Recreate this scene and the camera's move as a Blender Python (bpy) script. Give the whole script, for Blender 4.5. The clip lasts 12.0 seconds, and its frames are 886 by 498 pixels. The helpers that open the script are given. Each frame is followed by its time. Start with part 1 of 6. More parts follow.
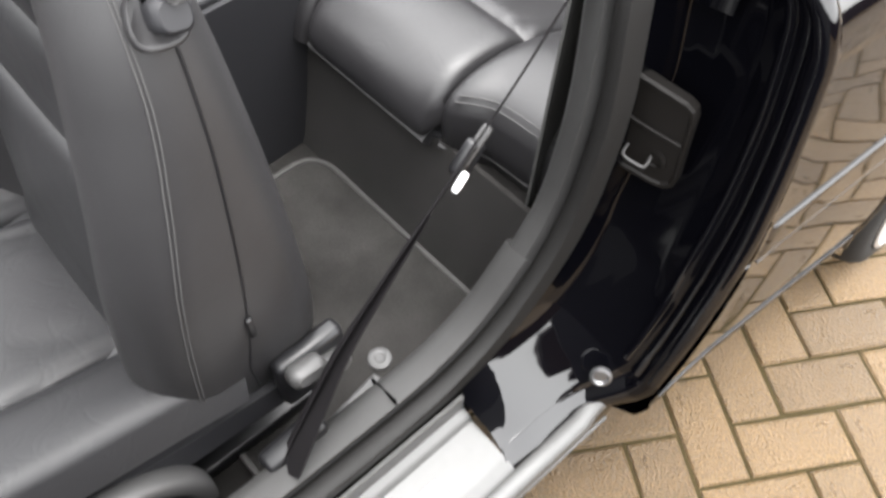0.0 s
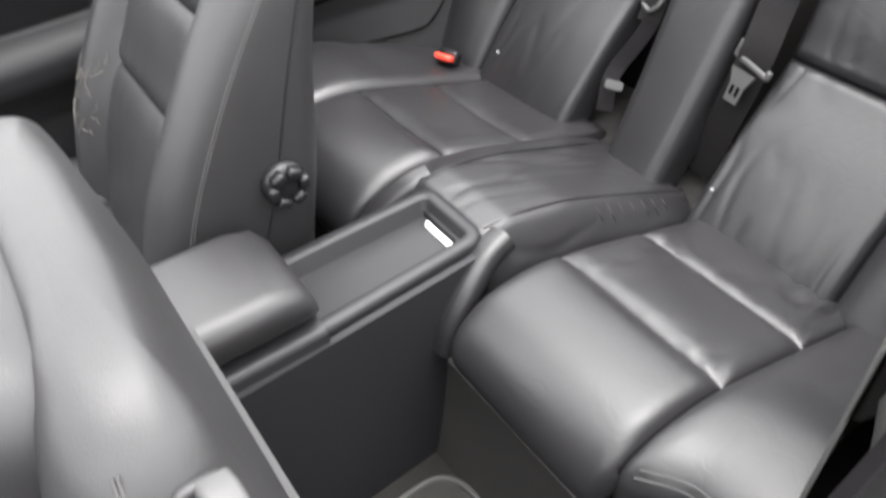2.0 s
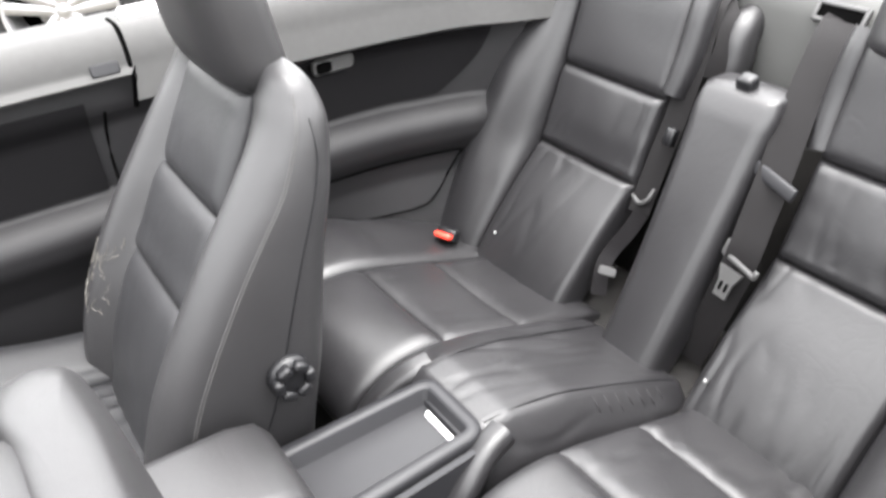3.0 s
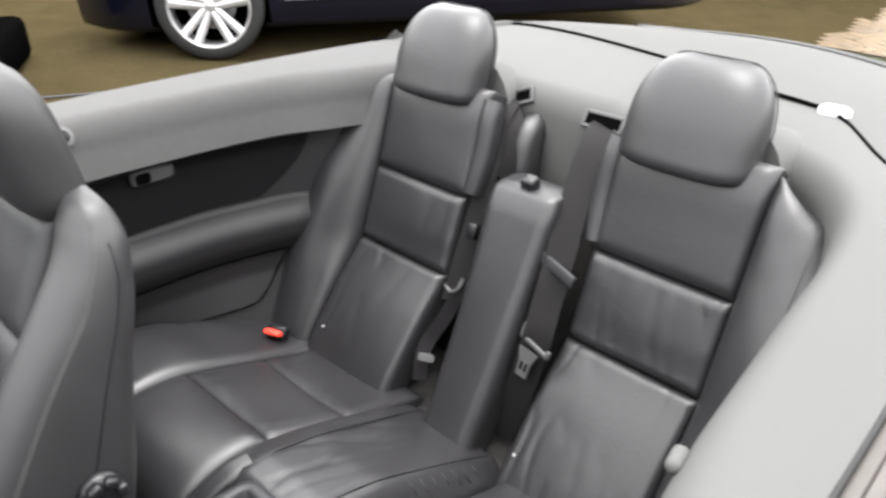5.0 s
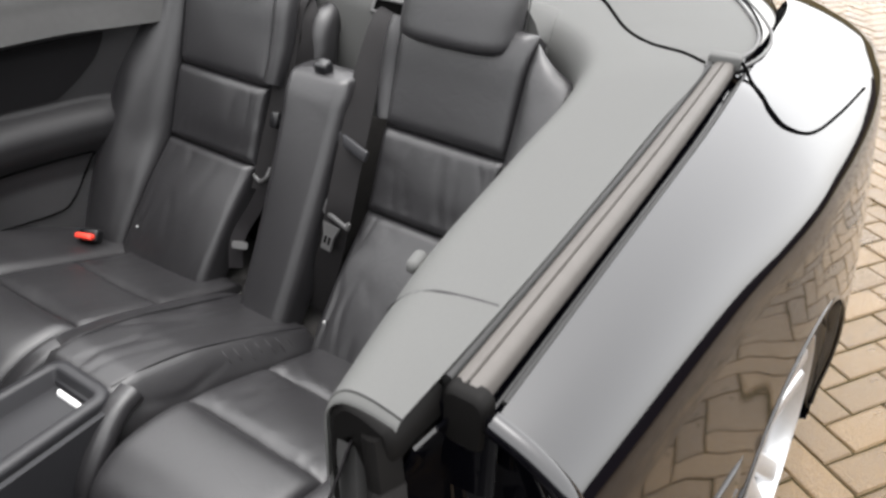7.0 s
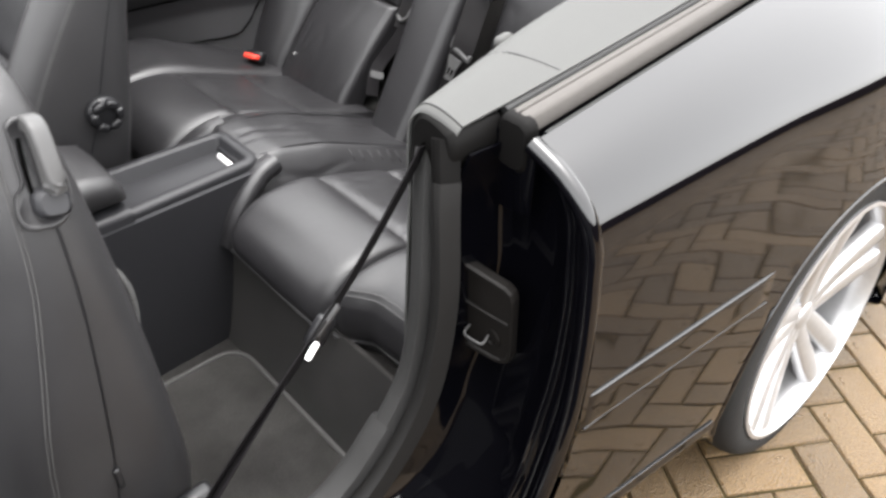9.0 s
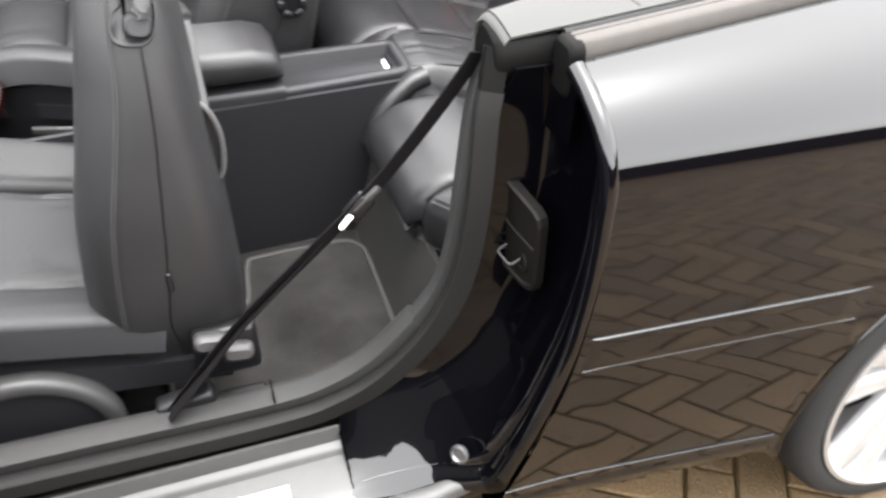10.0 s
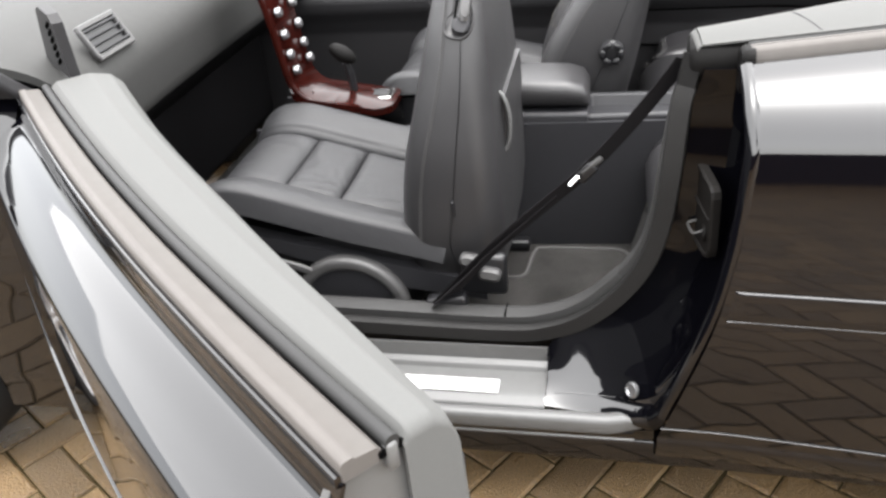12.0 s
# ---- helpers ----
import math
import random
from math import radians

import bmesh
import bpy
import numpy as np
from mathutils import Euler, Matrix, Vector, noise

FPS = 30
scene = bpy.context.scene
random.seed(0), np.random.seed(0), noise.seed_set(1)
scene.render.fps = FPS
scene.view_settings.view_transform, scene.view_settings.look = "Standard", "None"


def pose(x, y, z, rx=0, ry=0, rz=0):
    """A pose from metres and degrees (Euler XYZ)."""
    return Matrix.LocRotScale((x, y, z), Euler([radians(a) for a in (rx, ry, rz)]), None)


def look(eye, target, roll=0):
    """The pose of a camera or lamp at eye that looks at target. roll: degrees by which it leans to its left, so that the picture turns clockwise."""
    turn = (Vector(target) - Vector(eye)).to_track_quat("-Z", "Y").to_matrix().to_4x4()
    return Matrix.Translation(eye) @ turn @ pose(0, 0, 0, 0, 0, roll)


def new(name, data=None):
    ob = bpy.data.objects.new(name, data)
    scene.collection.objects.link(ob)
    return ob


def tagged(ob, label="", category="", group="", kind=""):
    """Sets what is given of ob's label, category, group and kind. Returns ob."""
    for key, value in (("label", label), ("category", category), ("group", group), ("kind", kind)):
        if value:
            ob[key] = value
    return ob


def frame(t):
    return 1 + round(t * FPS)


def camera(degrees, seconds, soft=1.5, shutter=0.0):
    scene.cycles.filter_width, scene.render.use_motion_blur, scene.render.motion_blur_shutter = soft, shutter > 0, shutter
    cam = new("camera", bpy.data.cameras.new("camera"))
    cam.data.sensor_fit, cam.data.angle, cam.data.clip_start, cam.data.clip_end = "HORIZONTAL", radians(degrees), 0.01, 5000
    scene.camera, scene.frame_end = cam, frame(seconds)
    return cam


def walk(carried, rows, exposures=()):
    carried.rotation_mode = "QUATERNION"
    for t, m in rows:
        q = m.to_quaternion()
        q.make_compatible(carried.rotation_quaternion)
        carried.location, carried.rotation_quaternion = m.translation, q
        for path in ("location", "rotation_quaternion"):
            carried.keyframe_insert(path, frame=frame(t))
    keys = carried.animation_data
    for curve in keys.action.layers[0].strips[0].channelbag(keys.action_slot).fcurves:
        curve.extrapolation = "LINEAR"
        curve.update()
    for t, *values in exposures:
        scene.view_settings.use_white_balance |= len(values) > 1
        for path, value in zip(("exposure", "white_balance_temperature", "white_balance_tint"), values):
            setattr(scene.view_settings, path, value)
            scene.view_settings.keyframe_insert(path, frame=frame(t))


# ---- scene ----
cam = camera(59.2, 12.0, soft=2.7, shutter=0.4)
EXPOSURES = [(0.0, 3.05), (0.5, 3.14), (1.0, 3.17), (1.5, 3.12), (2.0, 3.02), (2.4, 3.2), (3.0, 3.52), (4.0, 3.2), (5.0, 2.85), (6.0, 2.58), (7.0, 2.32), (7.7, 2.3), (9.5, 2.93), (10.5, 3.1), (11.5, 2.88), (12.0, 2.9)]
PATH = [
    (0, (-0.633, -0.159, 1.347), (0.161, 0.674, -0.288), 1.7),
    (0.5, (-0.554, -0.072, 1.344), (0.233, 0.816, -0.265), 1.5),
    (1, (-0.496, 0.018, 1.327), (0.267, 0.991, -0.245), -1.0),
    (1.2, (-0.477, 0.05, 1.329), (0.279, 1.071, -0.215), -2.4),
    (1.6, (-0.471, 0.113, 1.331), (0.274, 1.244, -0.141), -4.4),
    (2, (-0.446, 0.141, 1.355), (0.299, 1.398, -0.01), -6.0),
    (2.4, (-0.438, 0.151, 1.398), (0.372, 1.486, 0.148), -5.4),
    (3, (-0.444, 0.174, 1.448), (0.463, 1.577, 0.349), -3.4),
    (3.2, (-0.449, 0.172, 1.469), (0.49, 1.591, 0.419), -3.3),
    (4.8, (-0.42, 0.069, 1.524), (0.768, 1.384, 0.595), -1.1),
    (5, (-0.402, 0.059, 1.53), (0.828, 1.322, 0.585), -1.0),
    (5.5, (-0.381, 0.025, 1.498), (0.935, 1.175, 0.526), 0.3),
    (5.7, (-0.364, 0.006, 1.501), (0.974, 1.114, 0.511), 0.3),
    (6, (-0.365, -0.021, 1.486), (1.026, 1.017, 0.492), 1.2),
    (6.5, (-0.371, -0.069, 1.479), (1.032, 0.892, 0.427), 0.9),
    (6.6, (-0.382, -0.083, 1.486), (1.016, 0.872, 0.422), 0.8),
    (7, (-0.437, -0.129, 1.477), (0.957, 0.811, 0.394), 1.2),
    (7.5, (-0.535, -0.199, 1.464), (0.793, 0.752, 0.31), 1.4),
    (7.7, (-0.574, -0.224, 1.451), (0.725, 0.754, 0.287), 1.5),
    (9.3, (-0.607, -0.459, 1.422), (0.345, 0.755, 0.149), 2.2),
    (9.6, (-0.537, -0.535, 1.426), (0.239, 0.763, 0.116), 2.4),
    (10, (-0.407, -0.619, 1.387), (0.113, 0.802, 0.079), 1.9),
    (10.5, (-0.294, -0.756, 1.399), (-0.283, 0.798, 0.14), -3.9),
    (11, (-0.231, -0.941, 1.388), (-0.587, 0.602, 0.166), -6.1),
    (11.5, (-0.185, -1.048, 1.396), (-0.621, 0.556, 0.284), -7.4),
    (12, (-0.184, -1.115, 1.389), (-0.59, 0.538, 0.338), -6.1),
]
walk(cam, [(t, look(eye, target, roll)) for t, eye, target, roll in PATH], EXPOSURES)

# ---- light ----
world = bpy.data.worlds.new("overcast")
scene.world = world
world.use_nodes = True
wn = world.node_tree.nodes
wl = world.node_tree.links
sky = wn.new("ShaderNodeTexSky")
sky.sky_type = "NISHITA"
sky.sun_disc = False
SUN_UP, SUN_ROUND = radians(82), radians(110)
sky.sun_elevation, sky.sun_rotation = SUN_UP, SUN_ROUND
sky.air_density, sky.dust_density, sky.ozone_density = 1.0, 4.0, 1.0
grey = wn.new("ShaderNodeHueSaturation")
grey.inputs["Saturation"].default_value = 0.12
wl.new(sky.outputs[0], grey.inputs["Color"])
wl.new(grey.outputs[0], wn["Background"].inputs["Color"])
wn["Background"].inputs["Strength"].default_value = 0.15
sun_data = bpy.data.lights.new("sun", "SUN")
sun_data.energy, sun_data.angle, sun_data.color = 1.5, radians(165), (1.0, 0.975, 0.95)
sun = new("sun", sun_data)
SUN_WAY = Vector((math.cos(SUN_UP) * math.sin(SUN_ROUND), math.cos(SUN_UP) * math.cos(SUN_ROUND), math.sin(SUN_UP)))
sun.matrix_world = look(SUN_WAY * 10, (0, 0, 0))



# ---- materials ----
def material(name, base, rough=0.5, metal=0.0, vary=0.15, vary_scale=3.0, fine=0.1, fine_scale=60.0, bump=0.0, bump_scale=200.0,
             coat=0.0, ior=1.45, grain="noise", spread=0.1, random_tone=0.0, sheen=0.0, coat_ior=1.5, rel=0.002, wrinkle=0.0, wrinkle_scale=30.0, spec=0.5):
    """A surface with tone changes at two scales, fine relief and uneven gloss."""
    m = bpy.data.materials.new(name)
    m.use_nodes = True
    n, l = m.node_tree.nodes, m.node_tree.links
    b = n["Principled BSDF"]
    place = n.new("ShaderNodeTexCoord")
    wide, close = n.new("ShaderNodeTexNoise"), n.new("ShaderNodeTexNoise")
    wide.inputs["Scale"].default_value, close.inputs["Scale"].default_value = vary_scale, fine_scale
    wide.inputs["Detail"].default_value = 5
    for t in (wide, close):
        l.new(place.outputs["Object"], t.inputs["Vector"])
    tone = n.new("ShaderNodeMath")
    tone.operation = "MULTIPLY_ADD"
    tone.inputs[1].default_value, tone.inputs[2].default_value = 2 * vary, 1 - vary
    l.new(wide.outputs["Fac"], tone.inputs[0])
    tone2 = n.new("ShaderNodeMath")
    tone2.operation = "MULTIPLY_ADD"
    tone2.inputs[1].default_value, tone2.inputs[2].default_value = 2 * fine, 1 - fine
    l.new(close.outputs["Fac"], tone2.inputs[0])
    both = n.new("ShaderNodeMath")
    both.operation = "MULTIPLY"
    l.new(tone.outputs[0], both.inputs[0])
    l.new(tone2.outputs[0], both.inputs[1])
    value = both
    if random_tone:
        info = n.new("ShaderNodeObjectInfo")
        own = n.new("ShaderNodeMath")
        own.operation = "MULTIPLY_ADD"
        own.inputs[1].default_value, own.inputs[2].default_value = 2 * random_tone, 1 - random_tone
        geo = n.new("ShaderNodeNewGeometry")
        mix = n.new("ShaderNodeMath")
        mix.operation = "ADD"
        l.new(info.outputs["Random"], mix.inputs[0])
        l.new(geo.outputs["Random Per Island"], mix.inputs[1])
        fract = n.new("ShaderNodeMath")
        fract.operation = "FRACT"
        l.new(mix.outputs[0], fract.inputs[0])
        l.new(fract.outputs[0], own.inputs[0])
        value = n.new("ShaderNodeMath")
        value.operation = "MULTIPLY"
        l.new(own.outputs[0], value.inputs[0])
        l.new(both.outputs[0], value.inputs[1])
    tint = n.new("ShaderNodeVectorMath")
    tint.operation = "SCALE"
    tint.inputs[0].default_value = base
    l.new(value.outputs[0], tint.inputs["Scale"])
    l.new(tint.outputs[0], b.inputs["Base Color"])
    gloss = n.new("ShaderNodeMath")
    gloss.operation = "MULTIPLY_ADD"
    gloss.inputs[1].default_value, gloss.inputs[2].default_value = 2 * spread, rough - spread
    l.new(wide.outputs["Fac"], gloss.inputs[0])
    l.new(gloss.outputs[0], b.inputs["Roughness"])
    b.inputs["Metallic"].default_value = metal
    b.inputs["IOR"].default_value = ior
    b.inputs["Specular IOR Level"].default_value = spec
    b.inputs["Coat Weight"].default_value = coat
    b.inputs["Coat Roughness"].default_value = 0.03
    b.inputs["Coat IOR"].default_value = coat_ior
    b.inputs["Sheen Weight"].default_value = sheen
    if bump:
        if grain == "cells":
            relief = n.new("ShaderNodeTexVoronoi")
            out = relief.outputs["Distance"]
        else:
            relief = n.new("ShaderNodeTexNoise")
            relief.inputs["Detail"].default_value = 4
            out = relief.outputs["Fac"]
        relief.inputs["Scale"].default_value = bump_scale
        l.new(place.outputs["Object"], relief.inputs["Vector"])
        push = n.new("ShaderNodeBump")
        push.inputs["Strength"].default_value = bump
        push.inputs["Distance"].default_value = rel
        l.new(out, push.inputs["Height"])
        l.new(push.outputs[0], b.inputs["Normal"])
        if wrinkle:
            fold = n.new("ShaderNodeTexNoise")
            fold.inputs["Scale"].default_value, fold.inputs["Detail"].default_value, fold.inputs["Distortion"].default_value = wrinkle_scale, 3.0, 1.2
            l.new(place.outputs["Object"], fold.inputs["Vector"])
            off = n.new("ShaderNodeMath")
            off.operation = "SUBTRACT"
            off.inputs[1].default_value = 0.5
            l.new(fold.outputs["Fac"], off.inputs[0])
            fine_line = n.new("ShaderNodeMath")
            fine_line.operation = "ABSOLUTE"
            l.new(off.outputs[0], fine_line.inputs[0])
            cap = n.new("ShaderNodeMath")
            cap.operation = "MINIMUM"
            cap.inputs[1].default_value = 0.06
            l.new(fine_line.outputs[0], cap.inputs[0])
            fold_push = n.new("ShaderNodeBump")
            fold_push.inputs["Strength"].default_value = wrinkle
            fold_push.inputs["Distance"].default_value = 0.02
            l.new(cap.outputs[0], fold_push.inputs["Height"])
            l.new(fold_push.outputs[0], push.inputs["Normal"])
    return m


LEATHER = material("charcoal_leather", (0.0118, 0.0114, 0.0123), 0.385, ior=1.45, vary=0.2, vary_scale=6, fine=0.1, wrinkle=0.1, wrinkle_scale=17, bump=0.2, bump_scale=800, grain="cells", spread=0.09, rel=0.0006)
# duller copy of LEATHER, standing in for the missing windscreen's shade on the front seats
FRONT_LEATHER = material("shade_dulled_front_leather", (0.0112, 0.0112, 0.0122), 0.5, ior=1.36, vary=0.25, vary_scale=6, fine=0.1, wrinkle=0.12, wrinkle_scale=17, bump=0.2, bump_scale=800, grain="cells", spread=0.09, rel=0.0006)
LEATHER_SIDE = material("charcoal_leather_side", (0.0145, 0.0141, 0.0149), 0.45, vary=0.15, vary_scale=6, wrinkle=0.05, wrinkle_scale=15, bump=0.2, bump_scale=800, grain="cells", spread=0.07, rel=0.0006)
VINYL = material("grey_soft_trim", (0.0575, 0.0578, 0.0562), 0.75, vary=0.06, vary_scale=4, fine=0.05, fine_scale=300, bump=0.15, bump_scale=600, spread=0.05, rel=0.001, ior=1.25)
DOORROLL = material("grey_door_roll", (0.044, 0.0435, 0.043), 0.72, vary=0.06, vary_scale=4, bump=0.15, bump_scale=600, spread=0.05, rel=0.001, ior=1.25)
DASH = material("grey_dash_skin", (0.031, 0.031, 0.0302), 0.7, vary=0.08, bump=0.15, bump_scale=600, spread=0.05, rel=0.001, ior=1.25)
DOORCARD = material("grey_door_card", (0.0095, 0.0092, 0.0099), 0.55, ior=1.32, vary=0.08, bump=0.15, bump_scale=500, spread=0.06, rel=0.001)
# dark inset card colour; under the dashboard it stands in for footwell shade
DARKCARD_FOOTSHADE = material("dark_inset_and_footwell_shade", (0.0052, 0.005, 0.0054), 0.7, ior=1.12, vary=0.1, bump=0.1, bump_scale=500)
PLASTIC = material("charcoal_plastic", (0.012, 0.012, 0.0135), 0.5, ior=1.35, vary=0.08, bump=0.12, bump_scale=700, spread=0.06, rel=0.0008)
GREYPLASTIC = material("mid_grey_plastic", (0.036, 0.0355, 0.0355), 0.48, vary=0.08, bump=0.1, bump_scale=700, spread=0.06, rel=0.0008)
BLACKPLASTIC = material("black_plastic", (0.006, 0.006, 0.0068), 0.36, ior=1.4, vary=0.15)
CARPET = material("dark_carpet", (0.0165, 0.0156, 0.0149), 0.95, spec=0.0, vary=0.5, vary_scale=7, fine=0.4, fine_scale=500, bump=0.7, bump_scale=900, sheen=0.05, rel=0.003)
MAT = material("worn_mat_carpet", (0.0265, 0.0255, 0.0245), 0.95, spec=0.0, vary=0.8, vary_scale=7, fine=0.5, fine_scale=400, bump=0.7, bump_scale=900, rel=0.003)
PIPING = material("grey_mat_piping", (0.042, 0.041, 0.040), 0.8, vary=0.1, bump=0.4, bump_scale=600)
THREAD = material("pale_thread", (0.04, 0.039, 0.039), 0.7)
PAINT = material("black_gloss_paint", (0.0010, 0.0010, 0.0016), 0.04, vary=0.1, fine=0.02, coat=0.0, ior=1.56, spread=0.01)
JAMB = material("black_jamb_paint", (0.0009, 0.0009, 0.0014), 0.06, vary=0.2, ior=1.34, spread=0.02)
DARKRUBBER = material("dark_rubber", (0.0036, 0.0034, 0.0033), 0.55, ior=1.15, vary=0.3, vary_scale=20)
RUBBER = material("black_rubber", (0.013, 0.013, 0.013), 0.6, ior=1.3, vary=0.15, bump=0.1, bump_scale=300)
GREYRUBBER = material("grey_door_seal", (0.0085, 0.0082, 0.0080), 0.6, ior=1.25, vary=0.1, bump=0.15, bump_scale=500)
PILLARTRIM = material("grey_pillar_trim", (0.023, 0.0227, 0.0225), 0.6, ior=1.3, vary=0.08, bump=0.12, bump_scale=700, spread=0.05, rel=0.0008)
SEALSTRIP = material("taupe_belt_strip", (0.055, 0.0505, 0.047), 0.6, vary=0.08, ior=1.3)
DARKSTEEL = material("dark_painted_steel", (0.0052, 0.0046, 0.0042), 0.55, ior=1.22, vary=0.2)
CHROME = material("chrome", (0.75, 0.75, 0.75), 0.12, metal=1.0, vary=0.05, spread=0.04)
BRUSHED = material("brushed_aluminium", (0.85, 0.85, 0.84), 0.35, metal=0.8, vary=0.05, bump=0.05, bump_scale=400)
ALLOY = material("silver_alloy", (0.45, 0.45, 0.455), 0.34, metal=0.75, vary=0.08, spread=0.05)
TYRE = material("tyre_rubber", (0.014, 0.014, 0.014), 0.75, ior=1.3, vary=0.2, bump=0.3, bump_scale=120)
REARBELT = material("grey_black_webbing", (0.0078, 0.0073, 0.0076), 0.7, ior=1.18, vary=0.12, bump=0.5, bump_scale=500)
BELT = material("black_webbing", (0.0065, 0.006, 0.0065), 0.75, ior=1.15, vary=0.12, bump=0.5, bump_scale=500)
WOOD = material("dark_red_burl", (0.012, 0.002, 0.0014), 0.14, ior=1.25, vary=0.5, vary_scale=25, fine=0.25, fine_scale=120)
SCUFF = material("scuffed_leather", (0.06, 0.056, 0.05), 0.8, vary=0.3, vary_scale=40)
RED = material("red_plastic", (0.75, 0.05, 0.03), 0.4, vary=0.05)
WHITE = material("white_plastic", (0.75, 0.75, 0.75), 0.35, vary=0.04)
BUTTON = material("grey_button_plastic", (0.22, 0.22, 0.22), 0.4, vary=0.05)
STEEL = material("dull_steel", (0.2, 0.2, 0.205), 0.38, metal=0.9, vary=0.15)
HOLE = material("dark_recess", (0.0016, 0.0016, 0.0016), 0.9, spec=0.0)
PAVER = material("tan_block_paver", (0.087, 0.0545, 0.0235), 0.32, vary=0.22, vary_scale=7, fine=1.15, fine_scale=230, bump=1.0, bump_scale=210, random_tone=0.26, spread=0.18, rel=0.007)
SILL = material("light_grey_sill", (0.06, 0.06, 0.0593), 0.45, vary=0.08, bump=0.08, bump_scale=700, spread=0.06, rel=0.0008)
SAND = material("mossy_joint", (0.031, 0.0245, 0.0125), 0.9, spec=0.0, vary=0.3, vary_scale=4, fine=0.3, bump=0.6, bump_scale=150, rel=0.004)
BRICK = material("brown_house_brick", (0.021, 0.0135, 0.0105), 0.9, spec=0.1, vary=0.25, vary_scale=2, fine=0.4, fine_scale=30, bump=0.5, bump_scale=60)
NAVY = material("navy_paint", (0.002, 0.0025, 0.0065), 0.2, vary=0.1, ior=1.45)
LEAF = material("leaf", (0.06, 0.1, 0.03), 0.55, vary=0.35, vary_scale=2)
BARK = material("bark", (0.09, 0.065, 0.045), 0.9, vary=0.3, bump=0.8, bump_scale=40)


# ---- building helpers ----
MID = 0.925  # the car's middle line


def V(*p):
    return Vector(p)


def smooth_line(points, count):
    """Points evenly along a smooth line through the given ones."""
    p = [Vector(q) for q in points]
    p = [2 * p[0] - p[1]] + p + [2 * p[-1] - p[-2]]
    fine = []
    for i in range(1, len(p) - 2):
        a, b, c, d = p[i - 1 : i + 3]
        for k in range(24):
            t = k / 24
            fine.append(0.5 * ((2 * b) + (c - a) * t + (2 * a - 5 * b + 4 * c - d) * t * t + (3 * b - a - 3 * c + d) * t**3))
    fine.append(p[-2])
    at = [0.0]
    for a, b in zip(fine, fine[1:]):
        at.append(at[-1] + (b - a).length)
    out, k = [], 0
    for i in range(count):
        s = at[-1] * i / (count - 1)
        while k < len(at) - 2 and at[k + 1] < s:
            k += 1
        w = (s - at[k]) / max(1e-9, at[k + 1] - at[k])
        out.append(fine[k].lerp(fine[k + 1], min(1, w)))
    return out


def curve_of(*pairs):
    """A smooth function through (x, value) pairs."""
    line = smooth_line([(x, y, 0) for x, y in pairs], 200)
    xs, ys = [q.x for q in line], [q.y for q in line]
    return lambda x: float(np.interp(x, xs, ys))


def line_of(*pairs):
    """A piecewise linear function through (x, value) pairs."""
    xs, ys = [p[0] for p in pairs], [p[1] for p in pairs]
    return lambda x: float(np.interp(x, xs, ys))


def part(name, bm, mat, parent=None, label="", smooth=True):
    """Links a bmesh as one mesh object, under parent if one is given."""
    me = bpy.data.meshes.new(name)
    bm.normal_update()
    for e in bm.edges:
        if len(e.link_faces) == 2 and e.calc_face_angle(0.0) > radians(63):
            e.smooth = False
    bm.to_mesh(me)
    bm.free()
    if smooth:
        me.polygons.foreach_set("use_smooth", [True] * len(me.polygons))
    me.materials.append(mat)
    ob = new(name, me)
    if parent is not None:
        ob.parent = parent
    if label:
        ob["label"] = label
    return ob


def thing(name, label, category, at=(0, 0, 0), group="", kind=""):
    """An empty that carries the parts of one thing; its parts are built in the car's own measures."""
    ob = new(name)
    ob.empty_display_size = 0.05
    return tagged(ob, label, category, group, kind)


def skin(bm, rows, closed_u=False, closed_v=False):
    """Faces between rows of vertices."""
    nv = len(rows[0])
    for i in range(len(rows) if closed_u else len(rows) - 1):
        a, b = rows[i], rows[(i + 1) % len(rows)]
        for j in range(nv if closed_v else nv - 1):
            k = (j + 1) % nv
            try:
                bm.faces.new((a[j], a[k], b[k], b[j]))
            except ValueError:
                pass


def sheet(f, nu, nv, thick=0.0, us=None, vs=None, drop=None):
    """A surface f(u, v), u and v from 0 to 1, with a second skin behind it where it is thick."""
    us = us or [i / (nu - 1) for i in range(nu)]
    vs = vs or [j / (nv - 1) for j in range(nv)]
    bm = bmesh.new()
    pts = [[Vector(f(u, v)) for v in vs] for u in us]
    rows = [[bm.verts.new(p) for p in r] for r in pts]
    skin(bm, rows)
    if drop:
        gone = [fc for fc in bm.faces if drop(fc.calc_center_median())]
        bmesh.ops.delete(bm, geom=gone, context="FACES")
    if thick:
        bm.normal_update()
        solid = bmesh.ops.solidify(bm, geom=bm.faces[:], thickness=thick)
    bmesh.ops.recalc_face_normals(bm, faces=bm.faces[:])
    return bm


def loft(rings, caps=True, closed=True, soft_ends=False):
    """A skin over rings of points with the same count."""
    bm = bmesh.new()
    rows = [[bm.verts.new(p) for p in r] for r in rings]
    skin(bm, rows, closed_v=closed)
    if caps and closed:
        for r, pts in ((rows[0], rings[0]), (rows[-1], rings[-1])):
            r = r if soft_ends else [bm.verts.new(p) for p in pts]
            mid = bm.verts.new(sum((v.co for v in r), Vector()) / len(r))
            for a, b in zip(r, r[1:] + r[:1]):
                bm.faces.new((a, b, mid))
    bmesh.ops.recalc_face_normals(bm, faces=bm.faces[:])
    return bm


